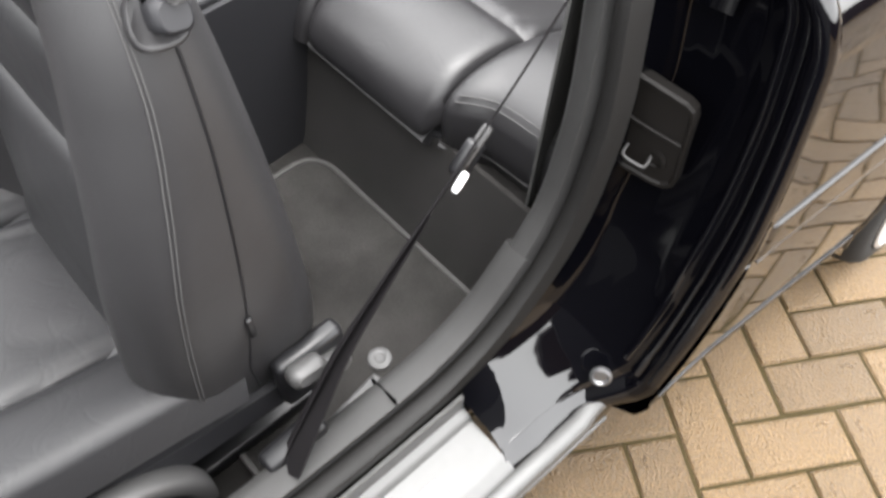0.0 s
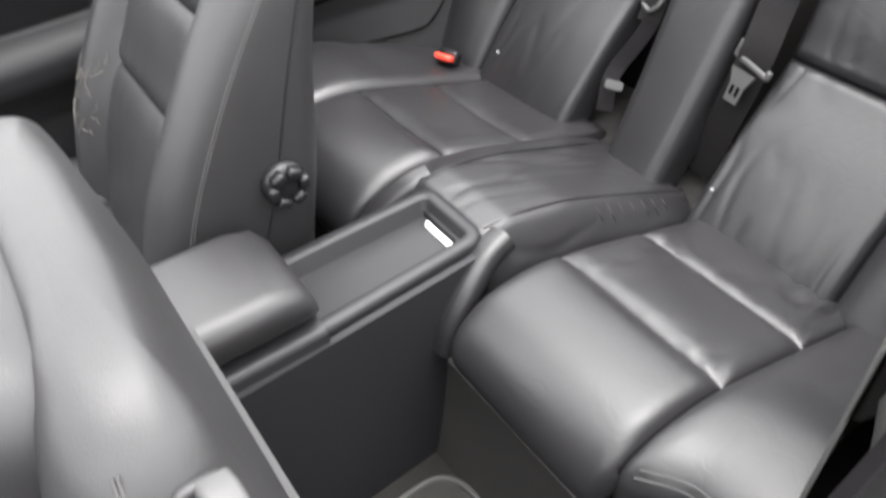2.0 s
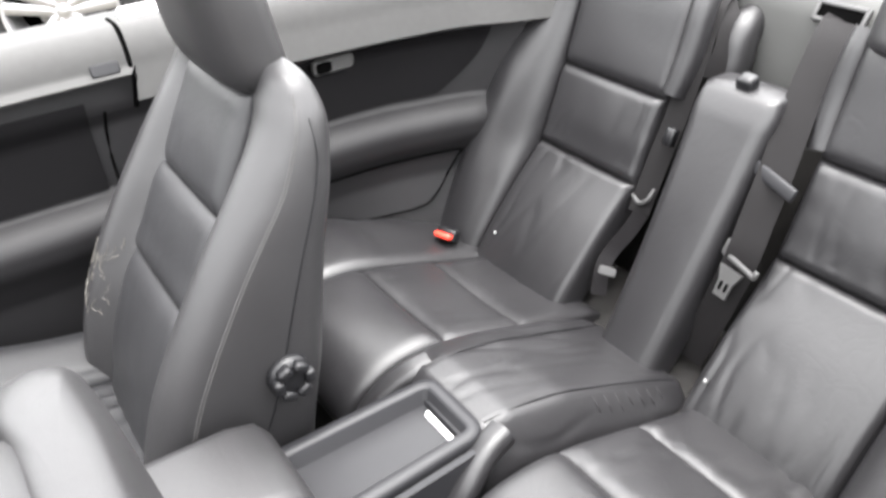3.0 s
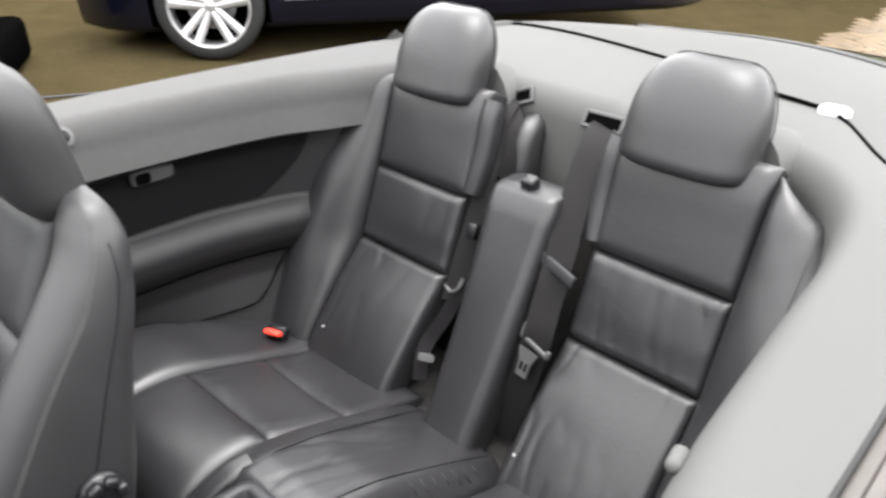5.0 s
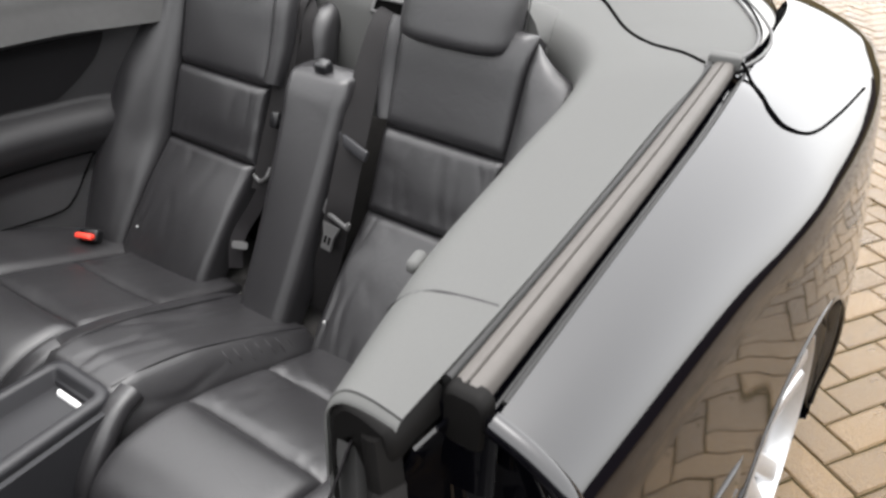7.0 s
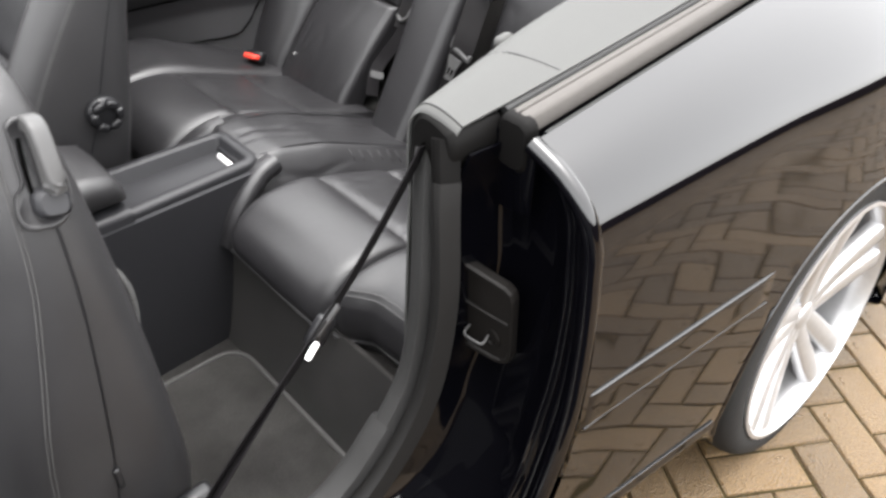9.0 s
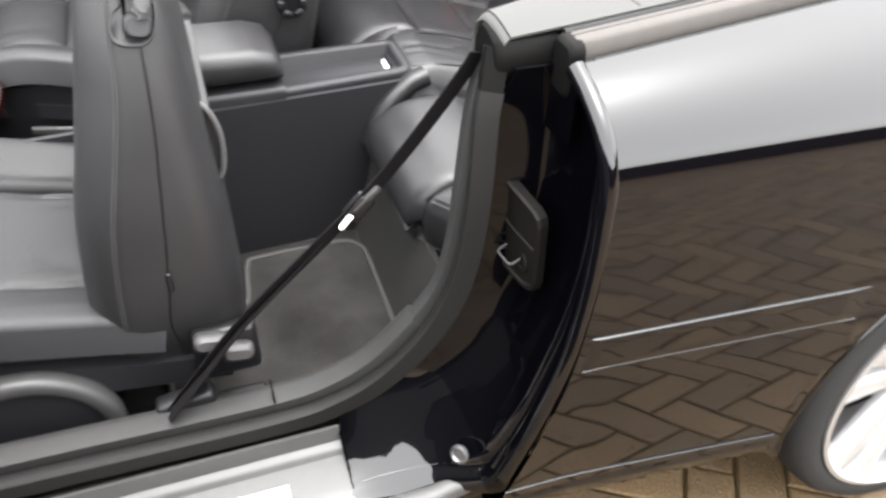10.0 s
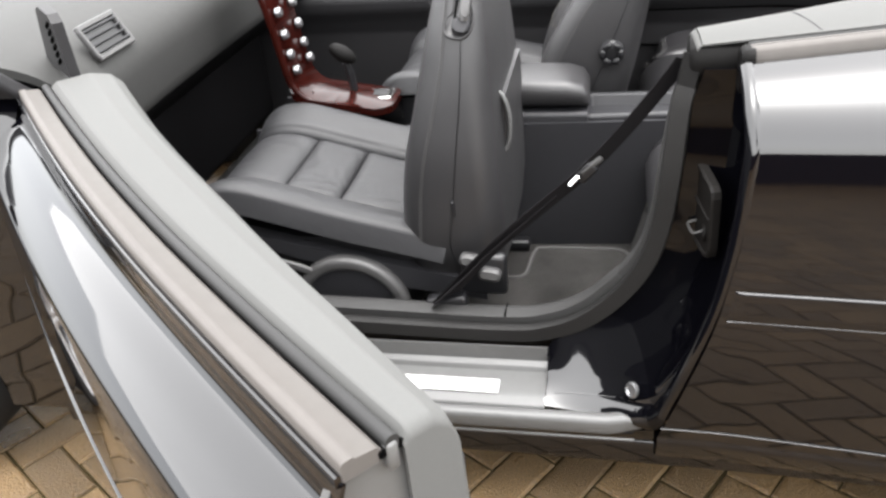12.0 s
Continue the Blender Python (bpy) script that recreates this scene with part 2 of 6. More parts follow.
def rail(path, profile, count=40, up=(0, 0, 1), caps=True):
    """A profile of (side, up) points carried along a smooth path; side is to the left of the way."""
    line = smooth_line(path, count)
    rings = []
    for i, p in enumerate(line):
        way = (line[min(i + 1, count - 1)] - line[max(i - 1, 0)]).normalized()
        side = Vector(up).cross(way).normalized()
        top = way.cross(side)
        rings.append([p + side * a + top * b for a, b in profile])
    return loft(rings, caps)


def ring(r, n=10, ry=None):
    return [(r * math.cos(2 * math.pi * k / n), (ry or r) * math.sin(2 * math.pi * k / n)) for k in range(n)]


def tube(path, r, count=40, n=10, up=(0, 0, 1)):
    return rail(path, ring(r, n), count, up)


def strap(path, width, thick=0.002, count=40, up=(0, 0, 1)):
    a, b = width / 2, thick / 2
    return rail(path, [(-a, -b), (a, -b), (a, b), (-a, b)], count, up)


def rounded(w, h, r, n=5):
    """A rounded rectangle of (a, b) points about the middle."""
    out = []
    for cx, cy, s in ((w / 2 - r, h / 2 - r, 0), (-w / 2 + r, h / 2 - r, 90), (-w / 2 + r, -h / 2 + r, 180), (w / 2 - r, -h / 2 + r, 270)):
        for k in range(n + 1):
            a = radians(s + 90 * k / n)
            out.append((cx + r * math.cos(a), cy + r * math.sin(a)))
    return out


def slab(w, h, d, r, edge=0.003, m=Matrix(), n=5):
    """A rounded plate w by h, d thick along its z, with softened rims."""
    rings = []
    for z, s in ((0, edge), (edge, 0), (d - edge, 0), (d, edge)):
        rings.append([m @ V(a * (1 - 2 * s / w), b * (1 - 2 * s / h), z) for a, b in rounded(w, h, r, n)])
    return loft(rings)


def box(sx, sy, sz, bevel=0.004, m=Matrix(), seg=2):
    bm = bmesh.new()
    bmesh.ops.create_cube(bm, size=1)
    bmesh.ops.scale(bm, vec=(sx, sy, sz), verts=bm.verts[:])
    if bevel:
        bmesh.ops.bevel(bm, geom=bm.edges[:], offset=bevel, segments=seg, affect="EDGES", profile=0.5)
    bm.transform(m)
    return bm


def turned(profile, n=24, m=Matrix(), caps=True):
    """A body turned about its z from (radius, z) pairs."""
    rings = [[m @ V(r * math.cos(2 * math.pi * k / n), r * math.sin(2 * math.pi * k / n), z) for k in range(n)] for r, z in profile]
    return loft(rings, caps)


def join(*parts_in):
    bm = bmesh.new()
    for b in parts_in:
        me = bpy.data.meshes.new("x")
        b.to_mesh(me)
        b.free()
        bm.from_mesh(me)
        bpy.data.meshes.remove(me)
    return bm


def eased(n, sharp=3):
    """Steps from 0 to 1 that crowd together at both ends."""
    out = []
    for i in range(n):
        t = 2 * i / (n - 1) - 1
        out.append(0.5 + 0.5 * math.copysign(1 - (1 - abs(t)) ** sharp, t) if sharp else t)
    return out


def pad(f, box4, high, soft, nu=28, nv=28, crease=0.0, seed=0.0, deep=0.01, full=0.0, out=None):
    """A padded panel on the surface f(u, v) over (u0, u1, v0, v1): rounded off to the seams over a width soft, full in the middle,
    with slack creases. The normal of f points out of it."""
    u0, u1, v0, v1 = box4
    fu, fv = eased(nu, 2), eased(nv, 2)
    lu = (Vector(f(u1, (v0 + v1) / 2)) - Vector(f(u0, (v0 + v1) / 2))).length
    lv = (Vector(f((u0 + u1) / 2, v1)) - Vector(f((u0 + u1) / 2, v0))).length

    def edge(t, length):
        d = min(t, 1 - t) * length
        s = min(1.0, d / min(soft, length / 2))
        return math.sqrt(max(0.0, 1 - (1 - s) ** 2))

    bm = bmesh.new()
    top, low = [], []
    for a in fu:
        rt, rl = [], []
        for b in fv:
            u, v = u0 + (u1 - u0) * a, v0 + (v1 - v0) * b
            p = Vector(f(u, v))
            e = 0.004
            du, dv = Vector(f(u + e, v)) - Vector(f(u - e, v)), Vector(f(u, v + e)) - Vector(f(u, v - e))
            nrm = du.cross(dv).normalized()
            if out is not None and nrm.dot(Vector(out)) < 0:
                nrm = -nrm
            k = edge(a, lu) * edge(b, lv)
            h = high * k + full * (1 - (2 * a - 1) ** 2) * (1 - (2 * b - 1) ** 2)
            if crease:
                q = noise.noise(V(a * 8 * lu / 0.3 + b * 0.9 + seed, b * 1.1 * lv / 0.2 + seed * 2, seed))
                h -= 1.05 * crease * k * max(0.0, 0.16 - abs(q)) * 6 * max(0.0, 0.45 + 1.1 * noise.noise(V(a * 2 + seed, b * 2, 3.1)))
            rt.append(bm.verts.new(p + nrm * h))
            rl.append(bm.verts.new(p - nrm * deep))
        top.append(rt)
        low.append(rl)
    skin(bm, top)
    for r in low:
        r.reverse()
    skin(bm, low)
    for r in low:
        r.reverse()
    n, m = len(top), len(top[0])
    for i in range(n - 1):
        bm.faces.new((top[i][0], top[i + 1][0], low[i + 1][0], low[i][0]))
        bm.faces.new((top[i + 1][m - 1], top[i][m - 1], low[i][m - 1], low[i + 1][m - 1]))
    for j in range(m - 1):
        bm.faces.new((top[0][j + 1], top[0][j], low[0][j], low[0][j + 1]))
        bm.faces.new((top[n - 1][j], top[n - 1][j + 1], low[n - 1][j + 1], low[n - 1][j]))
    bmesh.ops.recalc_face_normals(bm, faces=bm.faces[:])
    return bm


# ---- ground ----
def ground_height(x, y):
    """Flat round the car, rising to the drive beyond it."""
    t = min(1.0, max(0.0, (y - 2.4) / 3.0))
    return 0.372 * t * t * (3 - 2 * t)


ground_rows = sorted({-60, -20, -8, -4, -2.5, -1, 0, 1, 2, 2.4, 2.8, 3.2, 3.6, 4, 4.4, 4.8, 5.1, 5.4, 6, 8, 12, 25, 60})
bm = bmesh.new()
rows = [[bm.verts.new((x, y, ground_height(x, y) - 0.006)) for y in ground_rows] for x in range(-60, 61, 10)]
skin(bm, rows)
bmesh.ops.recalc_face_normals(bm, faces=bm.faces[:])
ground = tagged(part("ground", bm, SAND), "sandy mossy ground of the drive", "ground", kind="structure")


# ---- the car's body ----
belt_z = line_of((-0.1, 0.955), (0.05, 0.967), (0.85, 1.03), (1.1, 1.03), (1.7, 0.99))
car = thing("car", "black glossy two-door convertible with open roof and open door", "car")

haunch = curve_of((0.04, 0.0), (0.45, 0.022), (0.8, 0.05), (1.2, 0.045), (1.5, 0.0), (1.75, -0.10), (1.95, -0.36))
shoulder_in = curve_of((0.0, 0.119), (0.3, 0.131), (0.66, 0.145), (0.9, 0.162), (1.05, 0.175), (1.2, 0.195), (1.6, 0.27), (1.9, 0.5))


JX = line_of((0.18, -0.13), (0.274, -0.085), (0.4, -0.046), (0.53, -0.007), (0.585, 0.006), (0.7, 0.026), (0.85, 0.038), (0.9, 0.034), (1.0, 0.030))


side_curve = curve_of((0.24, -0.014), (0.30, -0.0215), (0.36, -0.0262), (0.42, -0.0282), (0.48, -0.0285), (0.54, -0.027), (0.60, -0.0228), (0.66, -0.0175), (0.72, -0.0107), (0.78, -0.0032), (0.82, 0.0030))


def flank_y(x, z):
    """How far out the painted side stands, between rocker and shoulder."""
    low = min(1.0, max(0.0, (0.88 - z) / 0.58))
    return side_curve(z) - haunch(x) - 0.030 * math.exp(-((x - 0.9) / 0.75) ** 2) * low * low * (3 - 2 * low)


LEVELS = [1.0, 0.8, 0.6, 0.4, 0.2, 0.0, 0.0, 0.0] + [0.83 - 0.0258 * k for k in range(1, 10)] + [0.5923, 0.5918, 0.5888, 0.5883] + [0.5883 - 0.0268 * k for k in range(1, 12)] + [0.288, 0.284, 0.27, 0.25, 0.23, 0.21, 0.19]


def body_side(u, v):
    """The left flank: u along the car, v down from the shoulder to the rocker."""
    k = v * (len(LEVELS) - 1)
    i = min(int(k + 1e-6), len(LEVELS) - 2)
    return V(*body_row(u, i)).lerp(V(*body_row(u, i + 1)), max(0.0, k - i))


def body_row(u, i):
    z = LEVELS[i]
    start = JX(0.89 + 0.07 * z if i < 6 else (0.86, 0.83)[i - 6] if i < 8 else max(z, 0.288))
    x = start + (1.945 - start) * u
    push = haunch(x)
    zb, yb = belt_z(x) - 0.012, shoulder_in(x)
    c1, z1 = 0.021 - 0.85 * push, 0.885 + 0.02 * min(1.0, max(0.0, x / 0.8))
    if i < 6:
        bow = 4 * z * (1 - z)
        return (x, yb * z + c1 * (1 - z) - 0.008 * bow, zb * z + z1 * (1 - z) + 0.010 * bow)
    if i < 8:
        return (x, (0.0115 - push * 0.93, 0.0062 - push * 0.98)[i - 6], z1 - (0.020, 0.050)[i - 6])
    if z < 0.286:
        return (x, flank_y(x, 0.288) + line_of((0.19, 0.06), (0.23, 0.012), (0.27, -0.001), (0.284, -0.0028))(z), z)
    return (x, flank_y(x, z), z)


HUB_X, HUB_Z, ARCH = 0.772, 0.33, 0.350
us = [i / 90 for i in range(91)]
vs = [i / (len(LEVELS) - 1) for i in range(len(LEVELS))]
bm = sheet(body_side, 0, 0, us=us, vs=vs)
for vtx in bm.verts:
    d = math.hypot(vtx.co.x - HUB_X, vtx.co.z - HUB_Z)
    if abs(d - ARCH) < 0.016 and vtx.co.z > 0.2:
        k = ARCH / d
        vtx.co.x, vtx.co.z = HUB_X + (vtx.co.x - HUB_X) * k, HUB_Z + (vtx.co.z - HUB_Z) * k
        vtx.co.y = flank_y(vtx.co.x, max(0.288, vtx.co.z))
gone = [fc for fc in bm.faces if math.hypot(fc.calc_center_median().x - HUB_X, fc.calc_center_median().z - HUB_Z) < ARCH - 0.002]
bmesh.ops.delete(bm, geom=gone, context="FACES")
part("quarter_panel", bm, PAINT, car, "black gloss rear quarter panel")


def side_strip(u, v):
    """A proud moulding along the flank, its face leaning in towards its lower edge."""
    z = (0.6252, 0.625, 0.6245, 0.620, 0.608, 0.596, 0.584, 0.574, 0.570, 0.568)[round(v * 9)]
    x0 = JX(z) + 0.012
    x = x0 + (0.465 - 0.2 * (0.6252 - z) - x0) * u
    high = (0.0, 0.0028, 0.0034, 0.0036, 0.0034, 0.0032, 0.003, 0.0028, 0.0018, 0.0)[round(v * 9)]
    return (x, flank_y(x, z) - high * min(1.0, (1 - u) * 12 + 0.05, u * 40 + 0.05), z)


part("side_moulding", sheet(side_strip, 60, 9), PAINT, car, "black gloss rubbing strip")
part("moulding_edge", tube([V(x, flank_y(x, 0.569) - 0.001, 0.569) for x in np.linspace(JX(0.569) + 0.014, 0.45, 12)], 0.0016, 50, 8), PAINT, car)
part("sill_bead", tube([V(x, flank_y(x, 0.316) - 0.001, 0.316 - 0.02 * max(0.0, x)) for x in np.linspace(-0.075, 0.40, 12)], 0.0018, 50, 8), PAINT, car, "thin bead above the rocker")
# the far flank, seen only as the car's other side
bm = sheet(lambda u, v: (-1.2 + 3.1 * u, 2 * MID - body_side(max(0, (-1.2 + 3.1 * u - 0.045) / 1.9), v)[1], body_side(max(0, (-1.2 + 3.1 * u - 0.045) / 1.9), v)[2]), 60, len(LEVELS) - 1)
part("far_flank", bm, PAINT, car)
# arch lip and liner
arc = [V(HUB_X + ARCH * math.cos(a), flank_y(HUB_X + ARCH * math.cos(a), max(0.288, HUB_Z + ARCH * math.sin(a))) + 0.002, HUB_Z + ARCH * math.sin(a)) for a in np.linspace(radians(-14), radians(194), 30)]
part("arch_lip", tube(arc, 0.005, 60, 8, up=(0, 1, 0)), PAINT, car)
bm = sheet(lambda u, v: (HUB_X + (ARCH + 0.004) * math.cos(radians(-14 + 208 * u)), 0.02 + 0.2 * v, HUB_Z + (ARCH + 0.004) * math.sin(radians(-14 + 208 * u))), 30, 3, thick=0.004)
part("arch_liner", bm, HOLE, car)
bm = sheet(lambda u, v: (HUB_X - 0.4 + 0.8 * u, 0.2, 0.1 + 0.65 * v), 2, 2, thick=0.01)
part("arch_back", bm, HOLE, car)


def wheel(cx, y, cz, parent, facing=-1, r=0.33, rim_r=0.27, spokes=5, camber=0):
    w = new("wheel")
    w.parent = parent
    base = Matrix.Translation((cx, y, cz)) @ Matrix.Rotation(radians(-camber), 4, "X") @ Matrix.Rotation(radians(90 if facing < 0 else -90), 4, "X")
    prof = [(rim_r, -0.19), (r - 0.03, -0.195), (r - 0.006, -0.175), (r, -0.15), (r, -0.05), (r - 0.006, -0.024), (r - 0.018, -0.010), (rim_r + 0.012, -0.006), (rim_r, -0.012)]
    part("tyre", turned(prof, 48, base, caps=False), TYRE, w)
    lip = [(rim_r - 0.004, -0.18), (rim_r - 0.014, -0.05), (rim_r - 0.012, -0.012), (rim_r - 0.004, -0.002), (rim_r + 0.004, -0.004), (rim_r + 0.002, -0.02)]
    bm = turned(lip, 48, base, caps=False)
    part("rim", bm, ALLOY, w, "silver alloy rim")
    part("brake_disc", turned([(0.02, -0.12), (0.15, -0.12), (0.15, -0.13), (0.02, -0.13)], 32, base), STEEL, w)
    part("hub_cap", turned([(0.034, -0.08), (0.034, -0.044), (0.026, -0.038), (0.004, -0.036)], 24, base), ALLOY, w)
    for k in range(spokes):
        turn = base @ Matrix.Rotation(2 * math.pi * (k + 0.25) / spokes, 4, "Z")
        for side in (-1, 1):
            rings = []
            for t in np.linspace(0, 1, 8):
                rr = 0.02 + (rim_r - 0.03) * t
                off = side * (0.012 + 0.034 * t)
                half = 0.021 + 0.006 * t
                zt = -0.044 + 0.034 * t ** 1.4
                rings.append([turn @ V(rr, off + a * half, zt + b) for a, b in ((-1, -0.006), (-0.7, 0), (0.7, 0), (1, -0.006), (1, -0.03), (-1, -0.03))])
            part("spoke", loft(rings), ALLOY, w)
        part("wheel_nut", turned([(0.009, -0.07), (0.009, -0.046), (0.006, -0.044)], 8, base @ Matrix.Translation((0.056 * math.cos(2 * math.pi * (k + 0.75) / spokes), 0.056 * math.sin(2 * math.pi * (k + 0.75) / spokes), 0))), STEEL, w)
    return w


wheel(HUB_X, -0.082, HUB_Z, car, camber=4)

# belt line: seal, strip and channel along the top of the flank
belt = [V(x, y, belt_z(x)) for x, y in ((0.035, 0.158), (0.25, 0.166), (0.5, 0.176), (0.75, 0.19), (0.93, 0.205))]
part("belt_strip", rail(belt, [(-0.017, -0.02), (-0.017, 0.0), (-0.012, 0.005), (-0.002, 0.006), (0.0, 0.002), (0.002, 0.006), (0.012, 0.004), (0.017, -0.001), (0.017, -0.02)], 40), SEALSTRIP, car, "taupe window seal strip")
seal = [p + V(0, 0.023, 0.0) for p in belt]
part("belt_seal", rail(seal, [(-0.006, -0.02), (-0.006, 0.0), (-0.003, 0.004), (0.002, 0.004), (0.006, 0.001), (0.006, -0.02)], 40), RUBBER, car, "black rubber belt seal")
bm = sheet(lambda u, v: V(0.04 + 0.88 * u, shoulder_in(0.04 + 0.88 * u) - 0.004 + 0.040 * v, belt_z(0.04 + 0.88 * u) - 0.018 - 0.022 * math.sin(math.pi * min(1, v * 1.0))), 40, 8, thick=0.003)
part("belt_channel", bm, JAMB, car, "dark channel between strip and shoulder")
part("belt_bead", tube([V(x, shoulder_in(x) + 0.004, belt_z(x) - 0.016) for x in (0.05, 0.3, 0.55, 0.8, 0.95)], 0.004, 40, 8), RUBBER, car)

# door jamb of the rear pillar: black painted steel between the seal and the panel edge
seal_path = [V(-0.044, 0.205, 0.946), V(-0.062, 0.182, 0.86), V(-0.070, 0.168, 0.75), V(-0.080, 0.166, 0.65), V(-0.102, 0.165, 0.565), V(-0.145, 0.165, 0.49), V(-0.21, 0.165, 0.425), V(-0.285, 0.165, 0.388), V(-0.385, 0.165, 0.375)]
jamb_in = smooth_line([V(-0.03, 0.175, 0.93)] + [p + V(0.018, 0.010, -0.006) for p in seal_path[1:5]] + [p + V(0.014, -0.004, -0.010) for p in seal_path[5:8]] + [V(-0.296, 0.15, 0.335)], 60)
edge_y = line_of((0.2, 0.03), (0.27, 0.0), (0.31, -0.019), (0.42, -0.026), (0.594, -0.022), (0.66, -0.0155), (0.72, -0.0088), (0.80, 0.0015), (0.835, 0.008), (0.865, 0.0135), (0.885, 0.0215), (0.903, 0.0365), (0.918, 0.0545), (0.929, 0.0745), (0.938, 0.0965), (0.946, 0.119))
jamb_out = smooth_line([V(JX(z), edge_y(z), z) for z in (0.945, 0.938, 0.928, 0.915, 0.9, 0.885, 0.86, 0.8, 0.7, 0.585, 0.45, 0.35, 0.31)] + [V(-0.10, 0.004, 0.283), V(-0.14, 0.03, 0.274), V(-0.2, 0.04, 0.275), V(-0.296, 0.045, 0.285)], 60)


def jamb(u, v):
    k = v * 59
    i = min(int(k), 58)
    a, b = jamb_out[i].lerp(jamb_out[i + 1], k - i), jamb_in[i].lerp(jamb_in[i + 1], k - i)
    p = a.lerp(b, u)
    p.x = a.x + (b.x - a.x) * np.interp(u, [0, 0.7, 0.92, 1.0], [0, 0.0, 0.12, 1.0]) if v < 0.6 else a.x + (b.x - a.x) * (np.interp(u, [0, 0.7, 0.92, 1.0], [0, 0.0, 0.12, 1.0]) * max(0, 0.85 - v) / 0.25 + u * min(1, (v - 0.6) / 0.25) if v < 0.85 else u)
    fade = min(1.0, max(0.0, (0.93 - v) / 0.25))
    step = np.interp(u, [0, 0.03, 0.10, 0.16, 0.2, 0.26, 0.32, 0.45, 0.85, 0.93, 1.0], [0, -0.008, -0.010, 0.004, 0.014, 0.008, 0.012, 0.018, 0.016, 0.010, 0.0])
    return p + V(step * (0.3 + 0.7 * fade), 0, 0)


part("door_jamb", sheet(lambda u, v: jamb(u, 0.76 * v), 48, 46, thick=0.004), JAMB, car, "black painted door jamb")
part("jamb_foot", sheet(lambda u, v: jamb(u, 0.76 + 0.24 * v), 48, 15, thick=0.004), PAINT, car, "glossy black foot of the jamb")
flange = [jamb_out[i] + V(-0.005, 0.009, 0) for i in range(0, 43, 3)]
part("jamb_flange", tube(flange, 0.013, 60, 12, up=(1, 0, 0.2)), PAINT, car, "rounded black panel edge")
for u_at, r_at, nm in ((0.17, 0.011, "jamb_ridge"), (0.30, 0.009, "jamb_ridge")):
    part(nm, tube([V(*jamb(u_at, v)) + V(0.002, 0, 0) for v in np.linspace(0.03, 0.74, 16)], r_at, 70, 12, up=(1, 0, 0.2)), PAINT, car, "rounded black ridge in the jamb")
part("jamb_crease", tube([V(*jamb(0.72, v)) + V(-0.001, 0, 0) for v in np.linspace(0.74, 0.98, 8)], 0.003, 30, 6), PAINT, car)
part("jamb_crease", tube([V(*jamb(0.22, v)) + V(-0.001, 0, 0.002) for v in np.linspace(0.8, 0.98, 8)], 0.003, 30, 6), PAINT, car)
# grey rubber seal round the door opening, and the trim inside it
seal_prof = [(0.018, -0.010), (0.017, 0.004), (0.010, 0.012), (-0.004, 0.013), (-0.014, 0.008), (-0.018, -0.005), (-0.016, -0.014), (0.015, -0.016)]
lower_seal = [V(-0.055, 0.190, 0.894)] + seal_path[1:] + [V(-0.7, 0.165, 0.382), V(-1.3, 0.165, 0.40)]
part("corner_seal", rail([V(-0.044, 0.205, 0.946), V(-0.055, 0.190, 0.894)], [(a * 0.95, b * 0.95) for a, b in seal_prof], 6, up=(0.25, 1, 0)), DARKRUBBER, car, "black corner seal at the pillar top")
part("door_seal", rail(lower_seal, seal_prof, 90, up=(0.25, 1, 0)), GREYRUBBER, car, "grey rubber door seal")
trim_prof = [(0.012, -0.02), (0.017, 0.0), (0.012, 0.012), (-0.004, 0.018), (-0.15, 0.03), (-0.15, 0.02), (-0.012, 0.006), (-0.012, -0.02)]
inner_trim = [V(-0.03, 0.25, 0.93), V(-0.058, 0.222, 0.86)] + [p + V(-0.006, 0.036, 0.0) for p in seal_path[2:5]] + [seal_path[5] + V(-0.012, 0.036, 0.0)]
part("pillar_trim", rail(inner_trim, trim_prof, 40, up=(0.3, 1, 0)), PILLARTRIM, car, "grey plastic pillar trim")
low_trim = [p + V(-0.004, 0.04, 0.014) for p in seal_path[5:]] + [V(-0.7, 0.205, 0.397), V(-1.3, 0.205, 0.412)]
part("sill_trim", rail(low_trim, [(a, b * 1.3) for a, b in trim_prof], 60, up=(0.2, 1, 0)), PILLARTRIM, car, "grey plastic inner sill trim")
part("trim_joint", box(0.003, 0.05, 0.012, 0.0005, pose(-0.385, 0.205, 0.40, -10, 0, 0)), HOLE, car)
# striker bracket and loop


def on_plate(y, z, out=0.0):
    """A place on the striker plate, out of its face."""
    return V(-0.006 - 0.27 * (y - 0.089) - out, y + 0.014 - 0.26 * out, z)


plate_yz = [(0.190, 0.742), (0.184, 0.754), (0.172, 0.760), (0.160, 0.759), (0.100, 0.745), (0.090, 0.738), (0.086, 0.726), (0.081, 0.628), (0.084, 0.614), (0.094, 0.607), (0.106, 0.606), (0.175, 0.615), (0.190, 0.625)]
pc_y, pc_z = 0.135, 0.683
rim = lambda k, out: [on_plate(pc_y + (y - pc_y) * k, pc_z + (z - pc_z) * k, out) for y, z in plate_yz]
part("striker_plate", loft([rim(1.02, -0.012), rim(1.02, 0.0), rim(0.99, 0.004), rim(0.93, 0.004), rim(0.90, 0.001)]), DARKSTEEL, car, "dark striker plate", smooth=False)
part("striker_rib", tube([on_plate(0.165, 0.712, 0.002), on_plate(0.158, 0.700, 0.003), on_plate(0.145, 0.694, 0.003), on_plate(0.09, 0.684, 0.003)], 0.0028, 20, 6, up=(1, 0, 0)), DARKSTEEL, car)
